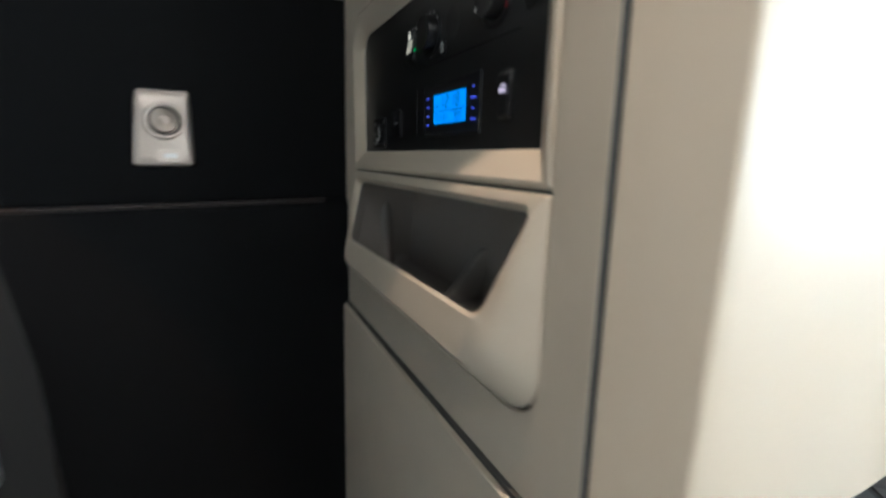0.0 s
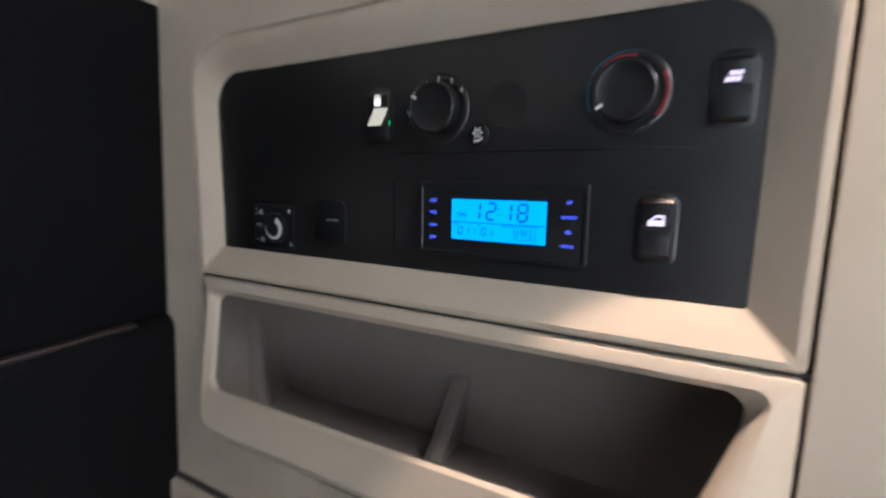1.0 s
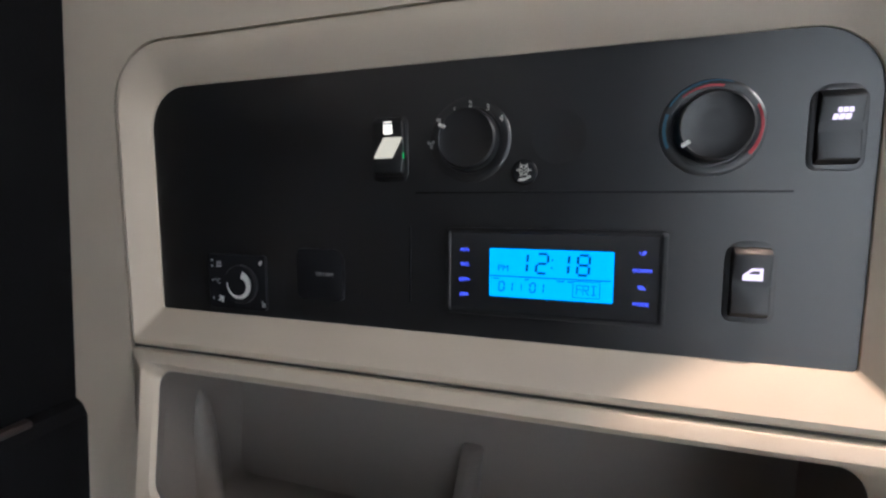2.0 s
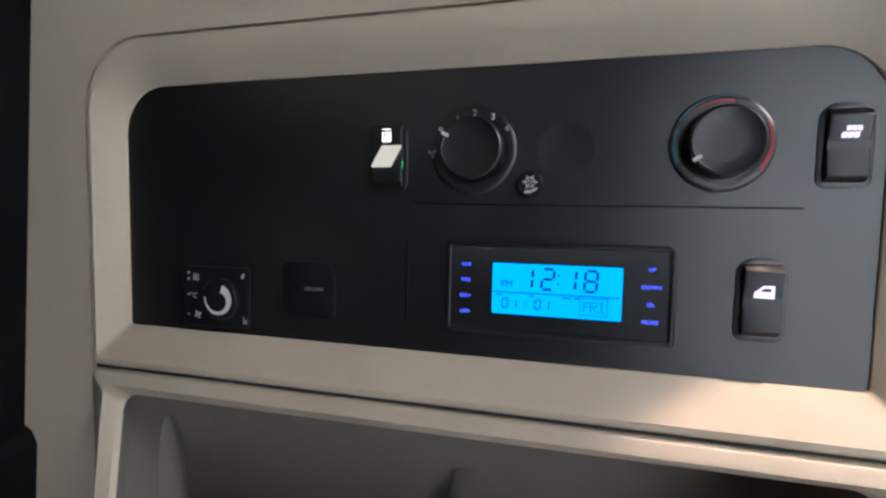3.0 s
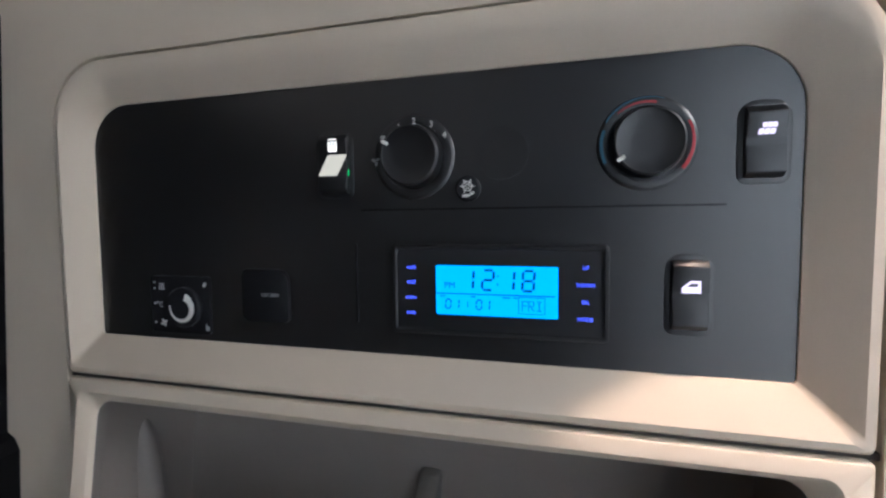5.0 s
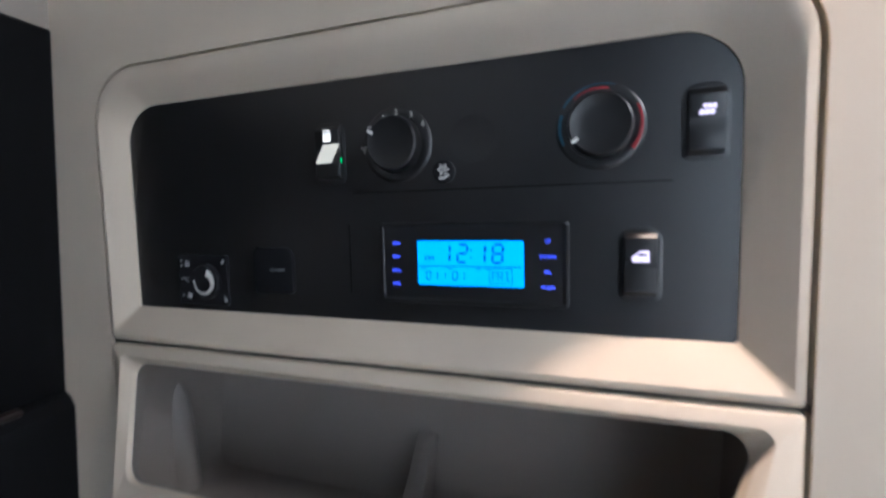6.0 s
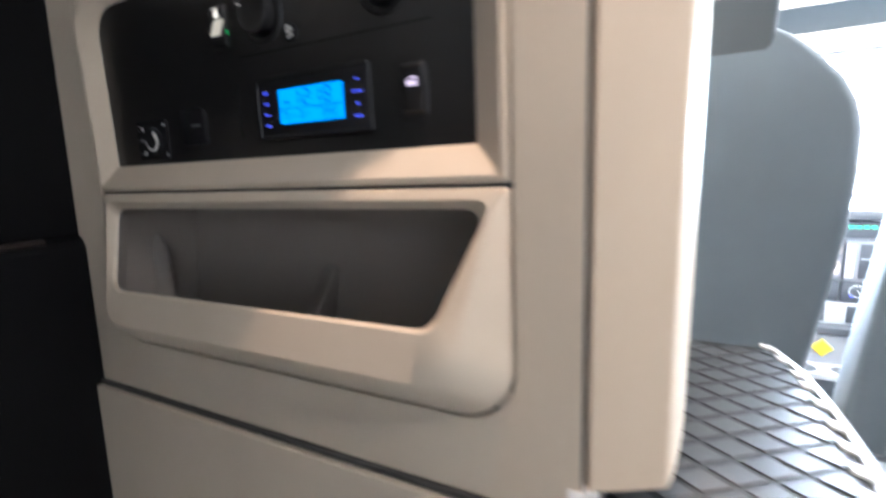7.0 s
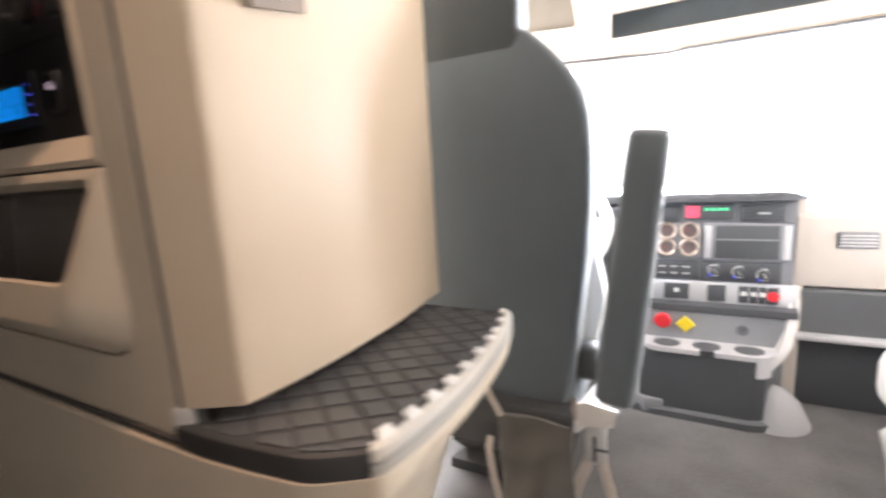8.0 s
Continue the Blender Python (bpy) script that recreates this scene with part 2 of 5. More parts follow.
def holed(bm, outer, holes, depth):
    """A flat sheet with holes, given depth: loops of points of one plane."""
    from mathutils.geometry import tessellate_polygon
    loops = [outer] + holes
    pts = [Vector(p) for lp in loops for p in lp]
    tris = tessellate_polygon([[Vector(p) for p in lp] for lp in loops])
    d = Vector(depth)
    front = [bm.verts.new(p) for p in pts]
    back = [bm.verts.new(p + d) for p in pts]
    for a, b, c in tris:
        if len({a, b, c}) == 3:
            try:
                bm.faces.new((front[a], front[b], front[c]))
                bm.faces.new((back[c], back[b], back[a]))
            except ValueError:
                pass
    at = 0
    for lp in loops:
        k = len(lp)
        for i in range(k):
            j = (i + 1) % k
            bm.faces.new((front[at + i], front[at + j], back[at + j], back[at + i]))
        at += k


def lettering(bm, text, size, m, thick=0.0003, align="CENTER"):
    """Words in the built-in font, as flat raised letters in the xy plane of m."""
    cu = bpy.data.curves.new("letters", "FONT")
    cu.body, cu.size, cu.align_x, cu.align_y, cu.extrude, cu.resolution_u = text, size, align, "CENTER", thick, 3
    ob = new("letters", cu)
    bpy.context.view_layer.update()
    me = bpy.data.meshes.new_from_object(ob.evaluated_get(bpy.context.evaluated_depsgraph_get()))
    me.transform(m)
    bm.from_mesh(me)
    bpy.data.objects.remove(ob)
    bpy.data.curves.remove(cu)
    bpy.data.meshes.remove(me)


def on_panel(y, z, d=0.0, turn=0.0):
    """A frame on the control panel: its x runs towards the aisle, its y up, its z out to the sleeper."""
    m = Matrix(((0, 0, -1, 0), (-1, 0, 0, 0), (0, 1, 0, 0), (0, 0, 0, 1)))
    return Matrix.Translation((PX - d, y, z)) @ m @ Matrix.Rotation(radians(turn), 4, "Z")


def flat(bm, m, w, h, thick, r=0.0, skew=0.0):
    """A small raised plate round the middle of m."""
    pts = [(-w / 2 - skew, -h / 2), (w / 2 - skew, -h / 2), (w / 2 + skew, h / 2), (-w / 2 + skew, h / 2)]
    if r:
        loop = rounded([(x, y, 0) for x, y in pts], [r] * 4, 5)
    else:
        loop = [Vector((x, y, 0)) for x, y in pts]
    slab(bm, [m @ p for p in loop], (m.to_3x3() @ Vector((0, 0, thick))))


PX = 0.263          # plane of the control panel's faceplate
FX = 0.248          # plane of the cabinet's face
YR, YL = 0.294, 0.874   # the recess's two sides in the cabinet's face
ROOF = 1.72

# ---------- structure ----------
bm = bmesh.new()
box(bm, (-1.4, -1.5, -0.04), (2.3, 1.15, 0.0))
single("floor", bm, FLOORMAT, "worn grey-brown rubber cab floor covering", "floor", "structure")
bm = bmesh.new()
box(bm, (0.26, -1.5, ROOF), (2.3, 1.15, ROOF + 0.05))
single("ceiling", bm, HEADLINER, "cream cloth headliner over the cab", "ceiling", "structure")
# unseen ceiling section, made black to cut bounce over the sleeper
bm = bmesh.new()
box(bm, (-1.4, -1.5, ROOF), (0.26, 1.15, ROOF + 0.05))
single("ceiling_bounce_block", bm, WALLBLACK, "unseen black ceiling section that cuts bounce light in the sleeper", "ceiling", "structure")


def wall_y(z, x=0.248):
    """The sleeper's lining leans inwards towards the roof and towards the bunk."""
    return 0.912 + (x + 0.0655) * 0.11 + (0.90 - z) * 0.07


def leaning(bm, x0, x1, z0, z1, proud, r):
    """A padded sheet of lining on the leaning wall."""
    ends = []
    for x in (x0, x1):
        a, b = wall_y(z0, x) - proud, wall_y(z1, x) - proud
        prof = [(a, z0 + r), (b + 0.0, z1 - r), (b + r * 0.35, z1 - r * 0.35), (b + r, z1), (b + 0.09, z1), (a + 0.09, z0), (a + r, z0), (a + r * 0.3, z0 + r * 0.3)]
        ends.append([(x, y, z) for y, z in prof])
    loft(bm, ends, True, True, True)


bm = bmesh.new()
leaning(bm, -1.4, 0.30, 0.0, 0.7985, 0.014, 0.016)
single("wall_left_lower", bm, WALLBLACK, "black padded vinyl lining low on the sleeper wall", "wall", "structure")
# added brown strip: the lit edge of the lower pad, put into its colour
bm = bmesh.new()
sweep(bm, [(x, wall_y(0.797, x) - 0.006, 0.7955) for x in (-0.30, -0.15, 0.0, 0.10, 0.20)], 0.0065, 0.0045, 10)
single("trim_pad_highlight", bm, material("brown_pad_highlight", (0.030, 0.021, 0.018), 0.38, vary=0.15, grain=500, bump=0.2), "brown strip painting the highlight along the black wall pad", "trim", "structure")
bm = bmesh.new()
leaning(bm, -1.4, 0.30, 0.775, 1.171, 0.0, 0.003)
single("wall_left_upper", bm, WALLBLACK, "black vinyl lining high on the sleeper wall", "wall", "structure")
bm = bmesh.new()
leaning(bm, -1.4, 0.30, 1.160, ROOF, -0.002, 0.002)
single("wall_left_top", bm, TAUPE, "taupe cloth lining above the black wall", "wall", "structure")
bm = bmesh.new()
box(bm, (0.30, 1.06, 0.0), (2.3, 1.12, 0.75))
box(bm, (0.30, 1.06, 1.25), (2.3, 1.12, ROOF))
box(bm, (0.30, 1.06, 0.75), (0.95, 1.12, 1.25))
box(bm, (1.85, 1.06, 0.75), (2.3, 1.12, 1.25))
single("wall_left_cab", bm, HEADLINER, "beige lining and door beside the driver", "wall", "structure")
# unseen sleeper wall, its tone set to bounce light onto the cabinet
bm = bmesh.new()
box(bm, (-1.4, -1.46, 0.0), (0.26, -1.40, ROOF))
single("wall_right_reflector", bm, TAUPE, "unseen taupe wall that reflects light onto the cabinet's face", "wall", "structure")
bm = bmesh.new()
box(bm, (0.26, -1.46, 0.0), (2.3, -1.40, 0.72))
box(bm, (0.26, -1.46, 1.30), (2.3, -1.40, ROOF))
box(bm, (1.66, -1.46, 0.72), (2.3, -1.40, 1.30))
box(bm, (0.26, -1.46, 0.72), (0.85, -1.40, 1.30))
single("wall_right", bm, HEADLINER, "beige cab lining with side windows", "wall", "structure")
# unseen rear wall: black half added to hold back bounce light
bm = bmesh.new()
box(bm, (-1.45, -0.06, 0.0), (-1.4, 1.15, ROOF))
single("wall_rear_absorber", bm, WALLBLACK, "unseen black half of the rear wall that keeps bounce low", "wall", "structure")
# unseen cream half, added as a reflector for the control panel's sheen
bm = bmesh.new()
box(bm, (-1.45, -1.5, 0.0), (-1.4, -0.06, ROOF))
single("wall_rear_reflector", bm, HEADLINER, "unseen cream half of the rear wall that reflects light onto the panel", "wall", "structure")
bm = bmesh.new()
box(bm, (2.2, -1.46, 0.0), (2.26, 1.12, 0.66))
box(bm, (2.2, -1.46, 1.36), (2.26, 1.12, ROOF))
box(bm, (2.2, 0.86, 0.66), (2.26, 1.12, 1.36))
box(bm, (2.2, -1.46, 0.66), (2.26, -1.38, 1.36))
single("wall_front", bm, DASHDARK, "firewall and pillars round the windscreen opening", "wall", "structure")
bm = bmesh.new()
box(bm, (2.225, -1.38, 0.66), (2.231, 0.86, 1.36))
glass_pane = single("window_1", bm, GLASS, "clear flat windscreen full of white daylight", "windscreen", "structure")
glass_pane.visible_shadow = False
bm = bmesh.new()
box(bm, (-300, -300, -1.35), (300, 300, -1.25))
single("ground", bm, TARMAC, "pale concrete yard outside the cab", "ground", "structure")

bm = bmesh.new()
box(bm, (9.0, -14, -1.2), (9.1, 14, 9.0))
single("backdrop", bm, glowing("white_sky_glow", (1.0, 0.99, 0.97), 3.0), "white overcast sky beyond the windscreen", "sky", "structure")

# ---------- the sleeper cabinet ----------
cabinet = thing("sleeper_cabinet", (0.45, 0.55, 0.0), "cream moulded plastic sleeper cabinet beside a black wall", "cabinet")
# face with one large opening for the control panel and the pocket
bm = bmesh.new()
zb = 0.5698
outer = [(FX, 0.2368, zb), (FX, wall_y(zb) + 0.02, zb), (FX, wall_y(ROOF) + 0.02, ROOF), (FX, 0.2368, ROOF)]
hole = rounded([(FX, YR - 0.003, 0.6493), (FX, YL + 0.001, 0.6493), (FX, YL + 0.001, 1.1235), (FX, YR - 0.003, 1.1235)], [0.052, 0.045, 0.055, 0.055], 10)
holed(bm, outer, [hole], (0.012, 0, 0))
part("face_panel", bm, CREAM, cabinet)
# added dark strips that paint the groove's shade, then dark backing behind the joints
for lo, hi in (((FX + 0.0012, 0.2345, 0.576), (0.2598, 0.2367, ROOF)), ((0.2600, 0.2200, 0.575), (0.2665, 0.2398, ROOF))):
    bm = bmesh.new()
    box(bm, lo, hi)
    part("groove_shade_strip", bm, GROOVESHADE, cabinet, "dark grey strip painting the groove's shade")
for lo, hi in (((0.261, 0.236, 0.56), (0.266, 0.30, ROOF)), ((0.261, 0.868, 0.60), (0.266, 0.90, 1.3)), ((0.252, 0.28, 0.8565), (0.262, 0.89, 0.8605)), ((0.262, 0.236, 1.12), (0.266, 0.90, 1.14)), ((0.256, 0.245, 0.60), (0.262, 0.93, 0.66)), ((0.2425, 0.238, 0.5678), (0.30, 1.0, 0.574))):
    bm = bmesh.new()
    box(bm, lo, hi)
    part("joint_backing", bm, GAP, cabinet)


def smooth_line(points, n=6):
    """A smooth line through plan points."""
    out = []
    for i in range(len(points) - 1):
        p0, p1, p2, p3 = (Vector(points[max(0, min(len(points) - 1, k))]) for k in (i - 1, i, i + 1, i + 2))
        for s in range(n):
            t = s / n
            out.append(0.5 * ((2 * p1) + (-p0 + p2) * t + (2 * p0 - 5 * p1 + 4 * p2 - p3) * t * t + (-p0 + 3 * p1 - 3 * p2 + p3) * t ** 3))
    out.append(Vector(points[-1]))
    return out


POST = [(0.2520, 0.2318), (0.2510, 0.2300), (0.2537, 0.2240), (0.262, 0.2065), (0.270, 0.1920), (0.2765, 0.1800), (0.2790, 0.1755)]
SIDE = [(0.2815, 0.1737), (0.2850, 0.1724), (0.300, 0.1692), (0.34, 0.1642), (0.43, 0.1585), (0.56, 0.1605), (0.72, 0.180)]
plan = smooth_line(POST) + [Vector((0.2802, 0.1744))] + smooth_line(SIDE)
bm = bmesh.new()
inside = [Vector((p.x + 0.006, p.y + 0.010)) for p in plan]
inside[0].y, inside[-1].x = plan[0].y, plan[-1].x
ring = plan + inside[::-1]
levels = [(0.605, 0.002), (0.607, 0.0), (ROOF, 0.0)]
loops = []
for z, shrink in levels:
    loops.append([Vector((p.x + (shrink if i < len(plan) else 0), p.y + (shrink if i < len(plan) else 0) - (z - 0.605) * 0.007 * min(1.0, max(0.0, (p.x - 0.254) / 0.03)), z)) for i, p in enumerate(ring)])
loft(bm, loops, True, True, True)
part("side_panel", bm, CREAM_SIDE, cabinet, "smooth curved cream side panel")
bm = bmesh.new()
box(bm, (0.70, 0.19, 0.62), (0.72, 1.05, ROOF))
part("front_panel", bm, CREAM, cabinet)
# small pale locating tab under the post
bm = bmesh.new()
prism(bm, [(0.2470, 0.2475), (0.2470, 0.2375), (0.2560, 0.2230), (0.268, 0.235)], 0.574, 0.6065, 0.002)
part("corner_tab", bm, GREYPALE, cabinet, "small pale plastic corner tab")

# recess with a pale pull high in the side panel; a brown plate paints its shadow
bm = bmesh.new()
slab(bm, [Vector(p) for p in ((0.335, 0.1565, 1.000), (0.409, 0.1560, 1.012), (0.421, 0.1565, 1.15), (0.335, 0.1575, 1.15))], (0, -0.0045, 0))
bracket = part("side_recess_shade", bm, material("brown_recess_shade", (0.20, 0.155, 0.12), 0.5), cabinet, "brown plate painting a recess's shadow on the side panel")
bm = bmesh.new()
box(bm, (0.340, 0.146, 1.016), (0.378, 0.1518, 1.10), 0.002)
part("pull", bm, CREAM_SIDE, bracket, "pale pull")

# ---------- the base with its rubber-topped step ----------
MATLINE = [(0.2435, 0.240), (0.2427, 0.215), (0.2440, 0.180), (0.2480, 0.130), (0.2530, 0.088), (0.2550, 0.076), (0.2585, 0.066), (0.2660, 0.0520), (0.2830, 0.0250), (0.2900, 0.0165), (0.3000, 0.0120), (0.335, 0.0050), (0.40, -0.0010), (0.47, -0.0020), (0.55, 0.002), (0.63, 0.012), (0.700, 0.030)]
base = thing("cabinet_base", (0.45, 0.55, 0.0), "cream moulded base unit under the cabinet", "cabinet")
edge = smooth_line([(x, y) for x, y in MATLINE], 5)
bm = bmesh.new()


def footprint(d):
    """The base's plan; d sets the aisle side back and leaves the side towards the sleeper flush."""
    out = [Vector((0.236, 1.07)), Vector((0.236, 0.42)), Vector((0.2366, 0.33)), Vector((0.2392, 0.262))]
    for p in edge:
        f = max(0.0, min(1.0, (p.x - 0.30) / 0.06))
        out.append(p + Vector((0, 1)) * d * f + Vector((-0.0025, 0)) * (1 - f))
    return out + [Vector((0.72, 0.06 + d)), Vector((0.74, 1.05))]


loops = []
for z, d in ((0.0, 0.235), (0.15, 0.192), (0.24, 0.162), (0.34, 0.132), (0.46, 0.108), (0.520, 0.085), (0.536, 0.030), (0.540, 0.004), (0.556, 0.0), (0.5615, 0.002), (0.5630, 0.006)):
    loops.append([Vector((p.x, p.y, z)) for p in footprint(d)])
loft(bm, loops, True, True, True)
part("body", bm, CREAM, base)
bm = bmesh.new()
lip = []
for x, y, z in ((0.2405, 0.2440, 0.5634), (0.2392, 0.262, 0.5645), (0.2366, 0.33, 0.5658), (0.236, 0.42, 0.5668), (0.236, 1.04, 0.5668)):
    lip.append([Vector((x, y, 0.5630)), Vector((x, y, z - 0.0008)), Vector((x + 0.0012, y, z)), Vector((0.30, y, z)), Vector((0.30, y, 0.5630))])
loft(bm, lip, True, True, True)
part("top_lip", bm, CREAM, base)
# raised pale rim along the aisle side of the mat
k0 = next(i for i, p in enumerate(edge) if p.x > 0.285 and p.y < 0.05)
aisle = edge[k0:]
bm = bmesh.new()
rim = []
for i, p in enumerate(aisle):
    q = aisle[min(i + 1, len(aisle) - 1)] - aisle[max(i - 1, 0)]
    nrm = Vector((q.y, -q.x)).normalized()
    o, n2 = p - nrm * 0.0025, p - nrm * 0.0130
    rim.append([Vector((o.x, o.y, 0.558)), Vector((o.x + nrm.x * 0.003, o.y + nrm.y * 0.003, 0.566)), Vector((o.x + nrm.x * 0.002, o.y + nrm.y * 0.002, 0.584)), Vector((o.x, o.y, 0.588)), Vector((n2.x, n2.y, 0.5905)), Vector((n2.x, n2.y, 0.563))])
loft(bm, rim, True, True, True)
part("rim", bm, RIMGREY, base, "pale grey rim along the step")
bm = bmesh.new()
groove = []
for i, p in enumerate(aisle):
    q = aisle[min(i + 1, len(aisle) - 1)] - aisle[max(i - 1, 0)]
    nrm = Vector((q.y, -q.x)).normalized()
    groove.append([Vector((p.x + nrm.x * d, p.y + nrm.y * d, z)) for d, z in ((0.0000, 0.5745), (0.0012, 0.5755), (0.0012, 0.5785), (0.0000, 0.5790))])
loft(bm, groove, True, True, True)
part("rim_groove", bm, material("grey_rim_line", (0.26, 0.25, 0.235), 0.6, vary=0.1, bump=0), base, "thin grey line along the rim")
for k in range(10):
    x = 0.305 + k * 0.043
    i = min(range(len(aisle)), key=lambda n: abs(aisle[n].x - x))
    q = aisle[min(i + 1, len(aisle) - 1)] - aisle[max(i - 1, 0)]
    turn = math.atan2(q.y, q.x)
    bm = bmesh.new()
    box(bm, (-0.0095, 0.008, -0.004), (0.0095, 0.027 - 0.0007 * k, 0.0026), 0.001, 2, Matrix.Translation((aisle[i].x, aisle[i].y, 0.5885)) @ Matrix.Rotation(turn, 4, "Z") @ Matrix(((1, 0.5, 0, 0), (0, 1, 0, 0), (0, 0, 1, 0), (0, 0, 0, 1))))
    part("rim_tab", bm, GREYPALE, base)

# ---------- black rubber step mat with diamond treads ----------
step_mat = thing("step_mat", (0.45, 0.1, 0.555), "black rubber step mat with raised diamond treads", "mat")
outline = [Vector((p.x, p.y)) for p in edge]
for i in range(k0, len(outline)):
    q = edge[min(i + 1, len(edge) - 1)] - edge[i - 1]
    outline[i] = edge[i] + Vector((-q.y, q.x)).normalized() * 0.0140
ring = outline + [Vector((0.70, 0.235)), Vector((0.27, 0.25))]
bm = bmesh.new()
mid = Vector((0.48, 0.16))
loops = []
for z, d in ((0.5635, 0.0), (0.5835, 0.0), (0.5872, 0.0016), (0.5884, 0.0050), (0.5878, 0.011)):
    loops.append([Vector((*(p + (mid - p).normalized() * d), z)) for p in ring])
loft(bm, loops, True, True, True)
part("mat_body", bm, RUBBERSHADE, step_mat)


def clip_convex(poly, a, b):
    """What of a polygon lies to the left of the line from a to b."""
    out = []
    side = lambda p: (b.x - a.x) * (p.y - a.y) - (b.y - a.y) * (p.x - a.x)
    for i, p in enumerate(poly):
        q = poly[(i + 1) % len(poly)]
        sp, sq = side(p), side(q)
        if sp >= 0:
            out.append(p)
        if sp * sq < 0:
            out.append(p + (q - p) * (sp / (sp - sq)))
    return out


DX, DY = 0.043, 0.057
shared = {}
inset = [p + (mid - p).normalized() * 0.010 for p in outline]
def hull(points):
    """The convex outline round plan points, anticlockwise."""
    pts = sorted({(round(p.x, 6), round(p.y, 6)) for p in points})
    chains = []
    for seq in (pts, pts[::-1]):
        out = []
        for p in seq:
            while len(out) > 1 and (out[-1][0] - out[-2][0]) * (p[1] - out[-2][1]) - (out[-1][1] - out[-2][1]) * (p[0] - out[-2][0]) <= 0:
                out.pop()
            out.append(p)
        chains.append(out[:-1])
    return [Vector(p) for p in chains[0] + chains[1]]


bound = hull(inset + [Vector((0.69, 0.23)), Vector((0.275, 0.235))])
lines = [(bound[i], bound[(i + 1) % len(bound)]) for i in range(len(bound))]
for i in range(-3, 22):
    for j in range(-3, 4):
        cx, cy = 0.286 + i * DX / 2, 0.0885 + (j + (i % 2) * 0.5) * DY
        gx, gy = DX / 2 - 0.0026, DY / 2 - 0.0034
        poly = [Vector((cx - gx, cy)), Vector((cx, cy - gy)), Vector((cx + gx, cy)), Vector((cx, cy + gy))]
        full = True
        for a, b in lines:
            cut = clip_convex(poly, a, b)
            if len(cut) != 4 or any((u - v).length > 1e-7 for u, v in zip(cut, poly)):
                full = False
            poly = cut
            if len(poly) < 3:
                break
        if len(poly) < 3 or cx > 0.675 or cy > 0.215:
            continue
        area = abs(sum(poly[k - 1].x * poly[k].y - poly[k].x * poly[k - 1].y for k in range(len(poly)))) / 2
        if area < 4e-5:
            continue
        if full and "tread" in shared:
            ob = new("tread", shared["tread"])
            ob.location = (cx, cy, 0.5865)
        else:
            bm = bmesh.new()
            c = Vector((cx, cy))
            mean = sum(poly, Vector((0, 0))) / len(poly)
            low = [Vector((p.x - cx, p.y - cy, -0.001)) for p in poly]
            top = [Vector((*(p + (mean - p) * 0.12 - c), 0.0030)) for p in poly]
            loft(bm, [low, top], True, False, True)
            me = finish("tread", bm, RUBBER, 20)
            if full:
                shared["tread"] = me
            ob = new("tread", me)
            ob.location = (cx, cy, 0.5865)
        ob.parent = step_mat
        ob.matrix_parent_inverse = Matrix.Translation(-step_mat.location)

# ---------- the control panel ----------
panel = thing("control_panel", (PX, 0.58, 0.865), "black sleeper control panel in a cream bezel", "control panel")
bm = bmesh.new()


def frame_loop(x, yr, yl, zb_, zt, rt, rb):
    return rounded([(x, yr, zb_), (x, yl, zb_), (x, yl, zt), (x, yr, zt)], [rb, rb, rt, rt], 10)


loft(bm, [frame_loop(0.262, YR + 0.0005, YL - 0.0005, 0.8600, 1.1225, 0.053, 0.004),
          frame_loop(FX + 0.002, YR + 0.0005, YL - 0.0005, 0.8600, 1.1225, 0.053, 0.004),
          frame_loop(FX - 0.001, YR + 0.0018, YL - 0.003, 0.8625, 1.120, 0.051, 0.004),
          frame_loop(FX - 0.0015, YR + 0.007, YL - 0.006, 0.8665, 1.114, 0.049, 0.005),
          frame_loop(FX + 0.002, YR + 0.013, YL - 0.010, 0.873, 1.105, 0.047, 0.004),
          frame_loop(PX - 0.0015, YR + 0.0325, YL - 0.0245, 0.8925, 1.0885, 0.037, 0.003),
          frame_loop(PX + 0.006, YR + 0.0335, YL - 0.0255, 0.8935, 1.0875, 0.036, 0.003)])
part("bezel", bm, CREAM, panel, "cream plastic bezel")
bm = bmesh.new()
slab(bm, frame_loop(PX, 0.322, 0.855, 0.887, 1.094, 0.040, 0.003), (0.006, 0, 0))
part("faceplate", bm, PANEL, panel)
bm = bmesh.new()
box(bm, (PX - 0.0003, 0.365, 0.9965), (PX + 0.001, 0.600, 0.9978), 0.0001)
box(bm, (PX - 0.0004, 0.6037, 0.915), (PX + 0.001, 0.6053, 0.972), 0.0002)
part("module_joint", bm, BLACK, panel)


